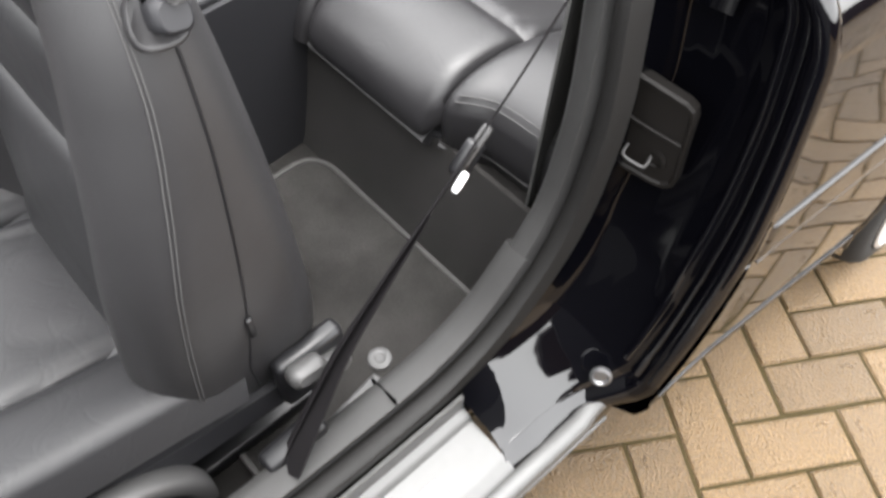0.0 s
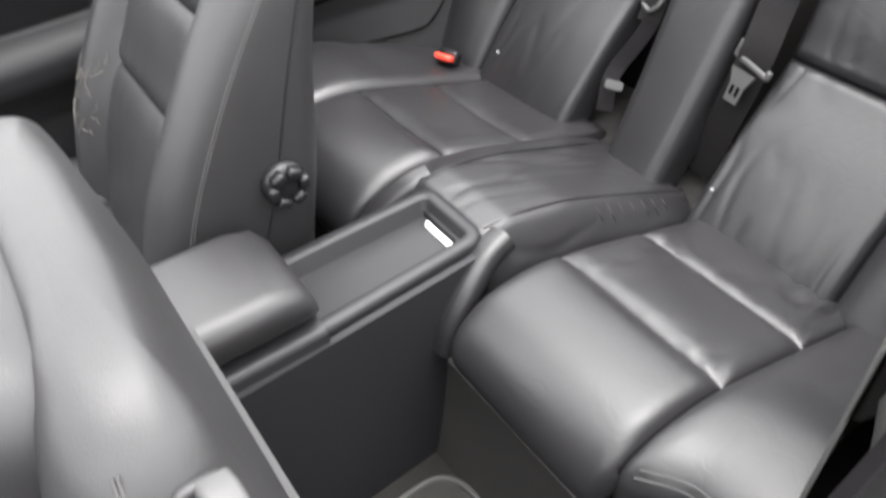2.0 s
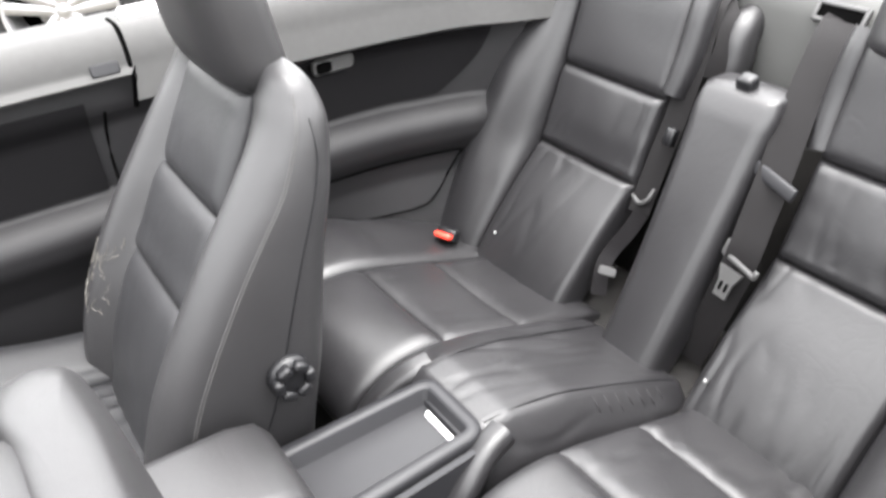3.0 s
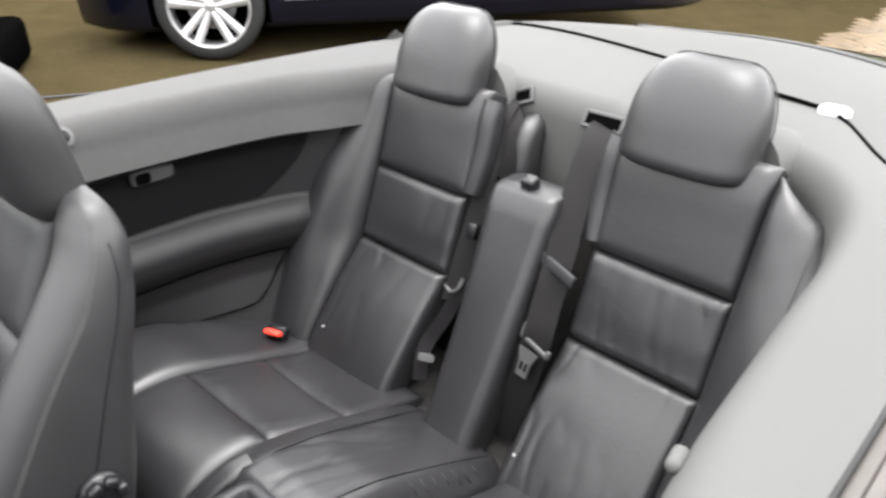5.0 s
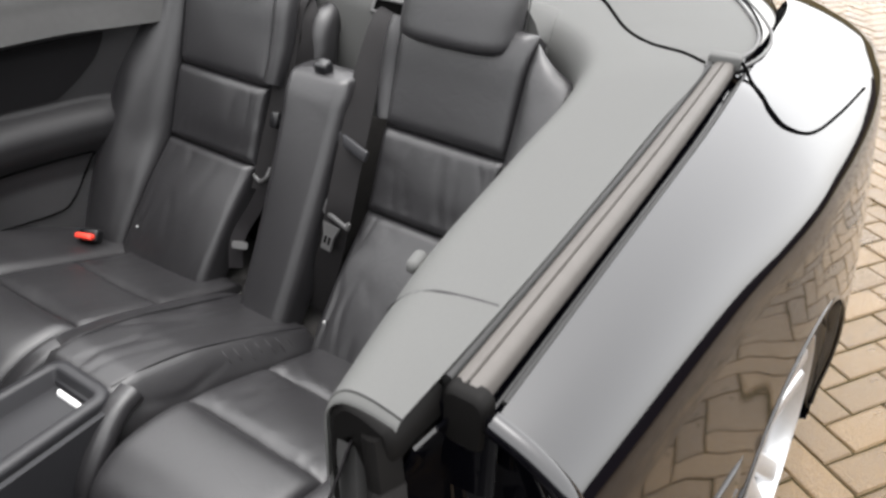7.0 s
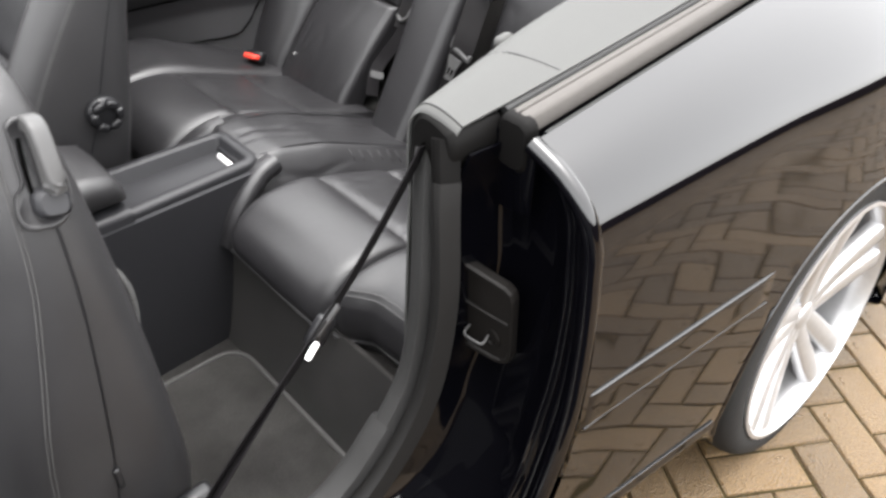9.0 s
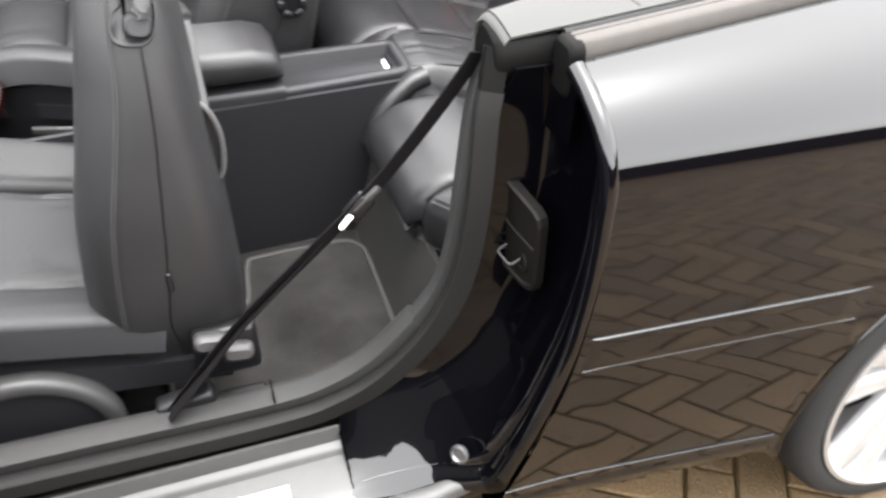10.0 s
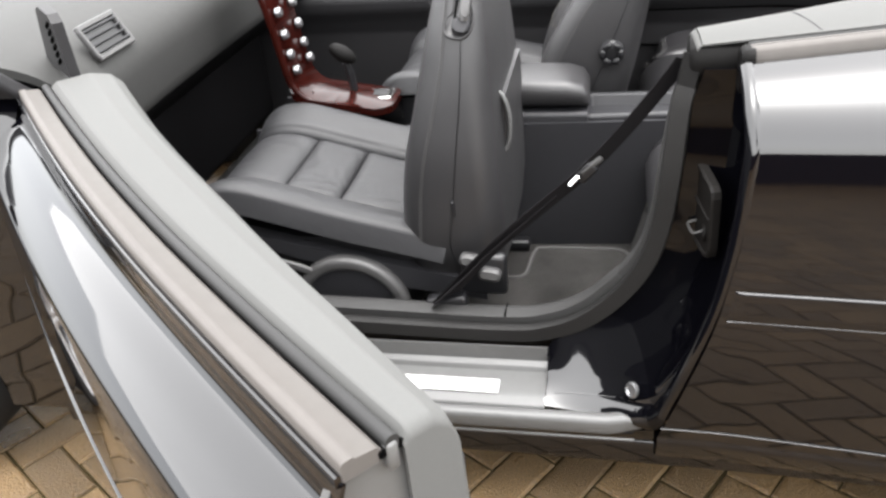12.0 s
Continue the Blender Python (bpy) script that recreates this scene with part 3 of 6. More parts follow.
part("striker_loop", tube([on_plate(0.148, 0.652, 0.0), on_plate(0.148, 0.650, 0.012), on_plate(0.144, 0.647, 0.017), on_plate(0.122, 0.643, 0.017), on_plate(0.118, 0.644, 0.012), on_plate(0.118, 0.648, 0.0)], 0.002, 30, 8, up=(0.3, 0.2, 1)), GREYPLASTIC, car, "steel striker loop")
part("striker_socket", turned([(0.015, 0.0), (0.015, 0.003), (0.011, 0.004), (0.009, 0.001)], 16, Matrix.Translation(on_plate(0.112, 0.647, 0.0)) @ Matrix.Rotation(radians(-90), 4, "Y")), DARKSTEEL, car)
part("jamb_plug", turned([(0.016, 0.0), (0.016, 0.005), (0.012, 0.007), (0.010, 0.003)], 18, Matrix.Translation((-0.125, 0.042, 0.343)) @ Matrix.Rotation(radians(-65), 4, "Y") @ Matrix.Rotation(radians(35), 4, "X")), STEEL, car, "grey jamb plug")

# ---- cabin shell ----
OUTER = [(-0.035, 0.184), (0.1, 0.186), (0.3, 0.192), (0.6, 0.207), (0.86, 0.225), (0.90, 0.33), (0.96, 0.41), (1.15, 0.56), (1.2, 0.70), (1.31, 1.05), (1.37, 1.41), (1.3, 1.6), (0.95, 1.70), (0.6, 1.76), (0.2, 1.79), (-0.2, 1.80), (-0.7, 1.79)]
INNER = [(-0.045, 0.262), (0.15, 0.312), (0.4, 0.338), (0.62, 0.36), (0.78, 0.42), (0.87, 0.54), (0.885, 0.75), (0.88, 0.93), (0.885, 1.1), (0.87, 1.31), (0.78, 1.43), (0.64, 1.50), (0.5, 1.56), (0.2, 1.60), (-0.2, 1.62), (-0.7, 1.61)]
shell = thing("side_trim", "grey soft trim round the open cabin", "car trim")
N = 150
out_line = smooth_line([(x, y, 0) for x, y in OUTER], N)
in_line = smooth_line([(x, y, 0) for x, y in INNER], N)


def trim_section(i, v, wall=0.62):
    """From the outer edge over the top, rounding down to the inside."""
    a, b = out_line[i], in_line[i]
    zt = belt_z(max(a.x, -0.1)) + 0.003 if a.y < MID else 1.03
    w = (b - a).length
    way = (b - a) / w
    r = min(0.05, w * 0.4)
    flat = w - r
    if v < 0.4:
        return a + way * flat * (v / 0.4) + V(0, 0, zt + 0.012 * math.sin(math.pi * v / 0.8))
    if v < 0.75:
        g = (v - 0.4) / 0.35 * math.pi / 2
        return a + way * (flat + r * math.sin(g)) + V(0, 0, zt + 0.012 - (r + 0.012) * (1 - math.cos(g)))
    d = (v - 0.75) / 0.25
    return a + way * (w + 0.02 * d) + V(0, 0, zt - r - wall * d)


def trim_sheet(i0, i1, nv=26, wall=0.62):
    return sheet(lambda u, v: trim_section(i0 + round(u * (i1 - i0)), v, wall), i1 - i0 + 1, nv, thick=0.004)


SEAM = next(i for i, p in enumerate(out_line) if p.x > 0.118)
part("pillar_cap", trim_sheet(0, SEAM), VINYL, shell, "grey pillar cap with a seam")
part("cap_seam", tube([trim_section(SEAM, v) + V(0, 0.002 * v, 0.0028) for v in (0.02, 0.2, 0.4, 0.55, 0.7, 0.8)], 0.0022, 30, 6), DOORCARD, shell)
FAR = next(i for i, p in enumerate(in_line) if p.y > 1.36)
DOOR_R = next(i for i in range(N - 1, 0, -1) if out_line[i].x > 0.62)
part("rear_quarter_trim", trim_sheet(SEAM, FAR), VINYL, shell, "grey soft trim behind the rear seats")
DOOR_GAP = min(range(DOOR_R, N), key=lambda i: abs(in_line[i].x + 0.157))
part("far_top_roll", trim_sheet(FAR, DOOR_GAP, wall=0.06), DOORROLL, shell, "light grey top roll of the far side")
part("far_door_roll", trim_sheet(DOOR_GAP, N - 1, wall=0.012), DOORROLL, shell, "light grey top roll of the far door")
# black corner that closes the pillar under its cap
edge_yz = [(trim_section(0, v).y, trim_section(0, v).z - 0.004) for v in np.linspace(0, 0.78, 14)] + [(0.258, 0.905), (0.225, 0.888), (0.19, 0.90), (0.178, 0.93)]
nose = [[V(x, 0.215 + (y - 0.215) * k, 0.935 + (z - 0.935) * k) for y, z in edge_yz] for x, k in ((0.03, 1.0), (-0.036, 1.0), (-0.044, 0.97), (-0.050, 0.90), (-0.053, 0.78))]
part("pillar_corner", loft(nose), DARKRUBBER, car, "black rubber corner under the pillar cap")
end_block = [[V(x, 0.154 + b * k, 0.934 + c * k) for b, c in rounded(0.050, 0.074, 0.014, 5)] for x, k in ((0.040, 1.0), (0.029, 1.0), (0.023, 0.95), (0.020, 0.82))]
part("strip_end", loft(end_block), DARKRUBBER, car, "rubber block that closes the end of the belt strip")
part("jamb_head", sheet(lambda u, v: V(0.028 - 0.03 * u * (1 - u), 0.118 + 0.10 * u, 0.84 + (0.108 - 0.004 * u) * v), 8, 6, thick=0.006), JAMB, car, "black closed head of the jamb")
part("cap_lip", sheet(lambda u, v: trim_section(0, 0.78 * u) + V(-0.006 * math.sin(v * math.pi / 2), 0, -0.007 * v - 0.0005), 16, 5, thick=0.003), VINYL, shell)
part("trim_bump", box(0.035, 0.018, 0.018, 0.007, pose(0.172, 0.318, 0.972, 0, 0, 12)), VINYL, shell, "small grey knob on the trim")
# cover over the folded roof, its edge beading and the boot lid
LATCH = next(i for i, p in enumerate(out_line) if p.x > 0.86)
LATCH_R = next(i for i in range(N - 1, 0, -1) if out_line[i].x > 0.86)
rear_edge = smooth_line([(0.90, 0.20, 0), (1.05, 0.19, 0), (1.22, 0.245, 0), (1.445, 0.39, 0), (1.63, 0.65, 0), (1.70, MID, 0), (1.63, 2 * MID - 0.65, 0), (1.45, 2 * MID - 0.39, 0), (1.22, 2 * MID - 0.23, 0), (0.9, 2 * MID - 0.13, 0)], 80)


def cover_at(u, v):
    a = out_line[round(LATCH + (LATCH_R - LATCH) * u)]
    b = rear_edge[round(79 * u)]
    p = a.lerp(b, v)
    return V(p.x, p.y, 1.034 + 0.02 * math.sin(math.pi * v) * math.sin(math.pi * u) - 0.012 * v)


cover = thing("roof_cover", "light grey cover over the folded roof", "roof cover")
part("cover_panel", sheet(cover_at, 80, 16, thick=0.004), VINYL, cover)
for off in (0.0, -0.028):
    part("cover_bead", tube([cover_at(u, 1.0) + (cover_at(u, 0.9) - cover_at(u, 1.0)).normalized() * -off * -1 + V(0, 0, 0.003) for u in np.linspace(0, 1, 40)], 0.0035, 120, 6), GREYPLASTIC, cover, "grey edge beading")
lid_line = [V(out_line[i].x, out_line[i].y, 1.037) for i in range(LATCH, LATCH_R, 2)]
part("lid_gap", tube(lid_line, 0.0042, 160, 6), HOLE, shell, "black gap line before the roof cover")


def shoulder_z(x, y):
    """The height of the flank's shoulder at a place seen from above."""
    u = (x - 0.045) / 1.9
    best = min((abs(body_side(u, v)[1] - y), body_side(u, v)[2]) for v in np.linspace(0, 9 / (len(LEVELS) - 1), 90))
    return best[1]


part("body_gap", tube([V(0.93, 0.20, 1.036), V(0.905, 0.172, 1.034)] + [V(x, y, shoulder_z(x, y) + 0.0015) for x, y in ((0.885, 0.148), (0.862, 0.122), (0.835, 0.098), (0.825, 0.068), (0.88, 0.036), (1.02, 0.02), (1.25, 0.012))], 0.003, 80, 6), HOLE, car, "black lid gap across the shoulder")
part("latch_block", box(0.03, 0.055, 0.024, 0.004, pose(0.915, 0.205, 1.032, 0, 0, 8)), VINYL, shell)
part("lid_clip", loft([[V(1.155 + a, 0.565 + b, z) for a, b in rounded(0.028 * k, 0.06 * k, 0.012 * k, 4)] for z, k in ((1.034, 1), (1.045, 1), (1.05, 0.7))]), WHITE, cover, "white plastic clip on the roof cover")
boot = thing("boot_lid", "black glossy boot lid", "boot lid")


def boot_at(u, v):
    b = rear_edge[round(79 * u)]
    far = V(min(1.93, b.x + 0.30), MID + (b.y - MID) * 1.0, 0)
    y_out = shoulder_in(min(b.x + 0.02, 1.9)) + 0.005
    side = V(b.x + 0.02, y_out if b.y < MID else 2 * MID - y_out, 0)
    t = max(0.0, math.sin(math.pi * u)) ** 1.5
    end = side.lerp(far, min(1, 1.6 * t))
    p = b.lerp(end, v)
    return V(p.x, p.y, 1.022 - 0.02 * v - 0.05 * v * v * t)


part("lid_skin", sheet(boot_at, 80, 14, thick=0.005), PAINT, boot)

# floor, tunnel sides and seat riser
tagged(part("floor", box(2.2, 1.5, 0.03, 0.004, pose(-0.45, MID, 0.19)), CARPET), "dark carpeted car floor", "floor", kind="structure")
bm = sheet(lambda u, v: smooth_line([(-0.115, 0, 0.2), (-0.10, 0, 0.24), (-0.075, 0, 0.34), (-0.055, 0, 0.44)], 12)[round(v * 11)] + V(0, 0.22 + 1.42 * u, 0), 2, 12, thick=0.01)
tagged(part("seat_riser", bm, CARPET), "dark carpet riser below the rear seat", "carpet", kind="structure")


# ---- rear seat ----
def along(profile, count=160):
    line = smooth_line([(x, 0, z) for x, z in profile], count)

    def f(v):
        k = min(max(v, 0.0), 1.0) * (count - 1)
        i = min(int(k), count - 2)
        p = line[i].lerp(line[i + 1], k - i)
        if v > 1 or v < 0:
            way = (line[-1] - line[-2]).normalized() if v > 1 else (line[0] - line[1]).normalized()
            p = p + way * 0.3 * (v - 1 if v > 1 else -v)
        return p

    f.line = line
    return f


def find(f, test):
    return next(i for i, p in enumerate(f.line) if test(p)) / (len(f.line) - 1)


cushion_line = along([(-0.052, 0.438), (-0.068, 0.466), (-0.05, 0.505), (-0.005, 0.532), (0.06, 0.538), (0.13, 0.527), (0.22, 0.500), (0.32, 0.466), (0.42, 0.432), (0.52, 0.405)])
back_line = along([(0.435, 0.39), (0.482, 0.462), (0.562, 0.56), (0.648, 0.657), (0.684, 0.74), (0.716, 0.826), (0.748, 0.92), (0.772, 1.0), (0.80, 1.045)])
C1, C2 = find(cushion_line, lambda p: p.x > 0.13), find(cushion_line, lambda p: p.x > 0.308)
CF = find(cushion_line, lambda p: p.z > 0.512)
B1, B2 = find(back_line, lambda p: p.z > 0.657), find(back_line, lambda p: p.z > 0.826)

rear_seat = thing("rear_seat", "charcoal leather rear seat with two buckets and padded middle", "car seat")
U1 = 0.31 / 0.52
for s, tone in ((-1, 0), (1, 5)):
    def cushion_f(u, v, s=s):
        p = cushion_line(v)
        d = 0.15 + 0.52 * u
        if v < CF and u > U1 - 0.01:
            down = (CF - v) / (CF + 0.30)
            brow = cushion_line(CF)
            p = V(brow.x + 0.014 * down - 0.012 * math.sin(math.pi * min(1.0, 1.6 * down)), 0, brow.z - (brow.z - 0.345) * down)
        lift = 0.012 * max(0, (u - 0.55) / 0.45) ** 2 + (0.016 * max(0.0, 1 - u / 0.34) ** 2 * min(1.0, max(0.0, p.x / 0.1)) if s > 0 else 0.0)
        back = min(1.0, max(0.0, (u - 0.58) / 0.18))
        return (p.x + (0.042 * back * back * (3 - 2 * back) if p.x < 0.1 else 0.042 * back * back * (3 - 2 * back) * max(0.0, 1 - (p.x - 0.1) / 0.12)), MID + s * d, p.z + lift)

    cush = part("seat_cushion", pad(cushion_f, (0, U1, 0, C1), 0.018, 0.03, 26, 40, 0.0, 1 + tone, 0.02, 0.006, out=(-0.5, 0, 1)), LEATHER, rear_seat)
    part("cushion_panel", pad(cushion_f, (0, U1, C1, C2), 0.014, 0.03, 40, 26, 0.007 if s < 0 else 0.002, 2 + tone, 0.02, 0.004, out=(0, 0, 1)), LEATHER, cush)
    part("cushion_panel", pad(cushion_f, (0, U1, C2, 1), 0.014, 0.03, 40, 30, 0.009 if s < 0 else 0.003, 3 + tone, 0.02, 0.003, out=(0, 0, 1)), LEATHER, cush)
    part("cushion_side", pad(cushion_f, (U1, 1, -0.30, 1), 0.018, 0.03, 22, 80, 0.002, 4 + tone, 0.02, 0.004, out=(-0.3, 0, 1)), LEATHER, cush)
    for k in (0.0, 0.014):
        line = []
        for t in (0.08, 0.3, 0.5, 0.7, 0.92):
            u, v = U1 + (1 - U1) * t, CF + k
            p, q1, q2 = V(*cushion_f(u, v)), V(*cushion_f(u + 0.01, v)), V(*cushion_f(u, v + 0.02))
            side_n = (q1 - p).cross(q2 - p).normalized()
            line.append(p + (side_n if side_n.z > 0 else -side_n) * 0.0205)
        part("stitch_line", tube(line, 0.0014, 24, 6), THREAD, cush)
    part("cushion_piping", tube([V(*cushion_f(t, 0.0)) + V(-0.012, 0, -0.004) for t in (0.0, 0.25, 0.5, 0.75, 1.0)], 0.006, 40, 8), PLASTIC, cush, "grey edge trim below the cushion")

    inner = 0.133 if s < 0 else 0.20

    def back_f(u, v, s=s, inner=inner):
        p = back_line(v)
        d = inner + 0.46 * u
        wing = max(0, (u - 0.62) / 0.38)
        straight = min(p.x, 0.462 + 0.52 * (p.z - 0.43))
        p = V(p.x + (straight - p.x) * min(1, wing * 1.6), 0, p.z)
        droop = max(0.0, v - 0.66) / 0.34
        return (p.x - 0.035 * wing + 0.05 * wing * wing * wing + 0.03 * droop * wing, MID + s * (d if u < 0.64 else inner + 0.294 + (d - inner - 0.294) * (1 - (0.55 if s < 0 else 0.12) * droop ** 2.4)), p.z - 0.03 * wing * v - (0.07 if s < 0 else 0.03) * droop * droop * wing)

    W1 = 0.288 / 0.46
    back = part("backrest", pad(back_f, (0, W1, 0, B1), 0.022, 0.02, 60, 50, 0.0045 if s < 0 else 0.0025, 7 + tone, 0.05, 0.006, out=(-1, 0, 0.4)), LEATHER, rear_seat)
    part("backrest_panel", pad(back_f, (0, W1, B1, B2), 0.022, 0.02, 60, 36, 0.0035 if s < 0 else 0.002, 8 + tone, 0.05, 0.005, out=(-1, 0, 0.4)), LEATHER, back)
    part("backrest_top", pad(back_f, (0, W1, B2, 1), 0.022, 0.024, 30, 26, 0.0, 9 + tone, 0.05, 0.004, out=(-1, 0, 0.3)), LEATHER, back)
    part("backrest_wing", pad(back_f, (W1, 1, 0, 0.985), 0.03, 0.05, 22, 60, 0.003, 10 + tone, 0.02, 0.006, out=(-1, 0, 0.3)), LEATHER, back)
    for u in (0.845, 0.87) if s < 0 else ():
        seam = []
        for v in np.linspace(0.2, 0.93, 14):
            p, q1, q2 = V(*back_f(u, v)), V(*back_f(u + 0.01, v)), V(*back_f(u, v + 0.01))
            side_n = (q1 - p).cross(q2 - p).normalized()
            seam.append(p + (side_n if side_n.x < 0 else -side_n) * 0.0345)
        part("stitch_line", tube(seam, 0.0011, 60, 6), THREAD, back)
    for y, z in (((0.157, 0.475), (0.445, 0.494)) if s < 0 else ((0.445, 0.484),)):
        bx = next(p.x for p in back_line.line if p.z > z) - 0.026
        part("button", turned([(0.0036, 0), (0.0036, 0.003), (0.002, 0.0045)], 12, Matrix.Translation((bx, MID + s * y, z + 0.012)) @ Matrix.Rotation(radians(-50), 4, "Y")), BUTTON, back, "small white plastic button")
    # narrow upper side strip towards the belt, and the padded shoulder behind it
    side_line = []
    for v in np.linspace(B2 + 0.015, 0.965, 9):
        q = V(*back_f(0.0, v))
        side_line.append(V(q.x + 0.006, q.y - s * (0.006 + 0.008 * math.sin(math.pi * (v - B2) / (1 - B2))), q.z))
    part("backrest_side", rail(side_line, rounded(0.046, 0.054, 0.022, 5), 30, up=(-1, 0, 0.35)), LEATHER, back, "narrow stitched inner side strip")
    shoulder = [V(0.825, MID + s * (inner - 0.055), 0.85), V(0.835, MID + s * (inner - 0.055), 0.90), V(0.85, MID + s * (inner - 0.05), 0.94), V(0.90, MID + s * (inner - 0.04), 0.955)]
    part("belt_cowl", rail(shoulder, rounded(0.075, 0.06, 0.028, 5), 20, up=(0, 1, 0)), LEATHER_SIDE, back, "rounded padded cowl beside the belt")
    # headrest: a soft upholstered block with a flat, slightly leaning face
    hy, hz = MID + s * (0.258 if s < 0 else 0.352), 1.097 if s < 0 else 1.104
    rings, edge_seam = [], []
    for t in np.concatenate([np.linspace(-1, -0.5, 9), np.linspace(-0.4, 0.1, 5), np.linspace(0.2, 1, 16)]):
        up_k = math.sqrt(max(0.0, 1 - (max(0.0, t + 0.35) / 1.35) ** 2.5))
        low_k = math.sqrt(max(0.0, 1 - (max(0.0, -t - 0.7) / 0.3) ** 2.2))
        half = 0.124 * (0.42 + 0.58 * up_k) * (0.90 + 0.10 * low_k)
        deep = 0.060 * (0.30 + 0.70 * up_k) * (0.75 + 0.25 * low_k)
        cx = 0.80 + 0.030 * t + 0.014 * (1 - up_k)
        ring_pts = []
        for a in np.linspace(0, 2 * math.pi, 44, endpoint=False):
            ca, sa = math.cos(a), math.sin(a)
            ring_pts.append(V(cx + deep * math.copysign(abs(ca) ** 0.62, ca) + 0.012 * (sa * sa if ca < 0 else 0), hy + half * math.copysign(abs(sa) ** 0.62, sa), hz + 0.09 * t - 0.10 * deep * ca))
        rings.append(ring_pts)
        if t > -0.9:
            edge_seam.append((cx + 0.5 * deep, half * 0.985, hz + 0.09 * t))
    rest = part("headrest", loft(rings, soft_ends=True), LEATHER, rear_seat)
    seam_path = [V(x, hy - h - 0.0012, z) for x, h, z in edge_seam] + [V(x, hy + h + 0.0012, z) for x, h, z in edge_seam[::-1]]
    part("headrest_seam", tube(seam_path, 0.0016, 90, 6, up=(1, 0, 0.1)), BLACKPLASTIC, rest)
    part("headrest_cowl", loft([[V(0.835 + 0.19 * t, MID + s * (0.30 + 0.05 * t) + (0.105 - 0.05 * t * t) * math.cos(a), 1.0 + (0.105 - 0.075 * t) * max(-0.3, math.sin(a))) for a in np.linspace(0, 2 * math.pi, 24, endpoint=False)] for t in np.linspace(0, 1, 8)]), VINYL, rear_seat, "grey roll-bar cowl behind the headrest")


# raised middle of the cushion: a flat top, steep slack sides
PAD_MID = MID + 0.008


def tunnel_f(u, v):
    x = 0.022 + 0.46 * v
    top = line_of((0.02, 0.52), (0.032, 0.555), (0.05, 0.569), (0.09, 0.570), (0.2, 0.543), (0.36, 0.480), (0.49, 0.422))(x)
    a = (u - 0.5) * 2
    crest = line_of((0.02, 0.078), (0.2, 0.080), (0.36, 0.088), (0.49, 0.10))(x)
    fall = max(0.0, abs(a) - 0.6) / 0.4
    wide = line_of((0.02, 0.045), (0.12, 0.055), (0.36, 0.055), (0.49, 0.035))(x) + (0.016 if a > 0 else 0.0)
    sink = line_of((0.02, 0.09), (0.2, 0.072), (0.38, 0.052), (0.49, 0.04))(x) * (1.0 if a < 0 else 0.24 + 0.76 * max(0.0, 1 - x / 0.1))
    return (x - 0.006 * fall, PAD_MID + math.copysign(min(abs(a), 0.6) / 0.6 * crest + wide * fall, a), top - sink * fall ** 1.25 - 0.004 * a * a)


part("middle_pad", pad(tunnel_f, (0, 1, 0, 1), 0.012, 0.02, 72, 64, 0.004, 21, 0.03, 0.0, out=(0, 0, 1)), LEATHER, rear_seat, "raised creased leather pad between the seats")
for s in (-1, 1):
    part("pad_seam", tube([V(*tunnel_f(0.5 + s * 0.305, v)) + V(0, -s * 0.0, 0.0128) for v in (0.06, 0.2, 0.4, 0.6, 0.8, 0.97)], 0.0015, 50, 6), BLACKPLASTIC, rear_seat)
    # short gathers across the slack side, towards the rear
    for k in range(7 if s < 0 else 0):
        v = 0.52 + 0.055 * k
        p, q = V(*tunnel_f(0.5 + s * 0.335, v)), V(*tunnel_f(0.5 + s * (0.40 + 0.012 * (k % 3)), v + 0.012))
        part("gather", tube([p + V(0, s * 0.004, 0.011), p.lerp(q, 0.5) + V(0, s * 0.010, 0.008), q + V(0, s * 0.008, 0.004)], 0.0022, 10, 6), LEATHER, rear_seat)
# padded flange that laps down between console and cushion
for s in (-1, 1):
    flange_path = [V(0.07, PAD_MID + s * 0.098, 0.562), V(0.03, PAD_MID + s * 0.106, 0.552), V(-0.015, PAD_MID + s * 0.118, 0.522), V(-0.048, PAD_MID + s * 0.124, 0.482), V(-0.068, PAD_MID + s * 0.126, 0.435)]
    part("pad_flange", rail(flange_path, rounded(0.05, 0.04, 0.018, 5), 30, up=(-0.7, 0, 0.7)), LEATHER, rear_seat, "leather flange folded down beside the console")

# padded upright between the backrests
bl = along([(0.405, 0.42), (0.44, 0.47), (0.52, 0.60), (0.60, 0.75), (0.655, 0.87), (0.665, 0.91)])
rings = []
for t in np.concatenate([np.linspace(0, 0.9, 30), np.linspace(0.91, 1, 12)]):
    p = bl(t)
    half = 0.066 + 0.018 * t
    end = max(0.0, (t - 0.9) / 0.1)
    cap = math.sqrt(max(0.0, 1 - end ** 2.4))
    ring_pts = []
    for a, b in rounded(0.11 * (0.45 + 0.55 * cap), 2 * half * (0.80 + 0.20 * cap), 0.03 * (0.5 + 0.5 * cap), 5):
        bulge = 0.006 * math.sin(math.pi * min(1, t * 1.05)) * (1 - (b / half) ** 2)
        notch = -0.022 * end * max(0.0, 1 - (b / 0.035) ** 2)
        ring_pts.append(V(p.x + 0.055 + a - (bulge if a < 0 else 0), MID + 0.004 + 0.018 * t + b, p.z + notch))
    rings.append(ring_pts)
upright = part("middle_upright", loft(rings, soft_ends=True), LEATHER, rear_seat, "padded leather upright between the backrests")
for s in (-1, 1):
    part("upright_seam", tube([V(bl(t).x + 0.0035, MID + 0.004 + 0.018 * t + s * (0.040 + 0.016 * t), bl(t).z) for t in (0.02, 0.25, 0.5, 0.75, 0.92)], 0.0016, 40, 6), BLACKPLASTIC, upright)
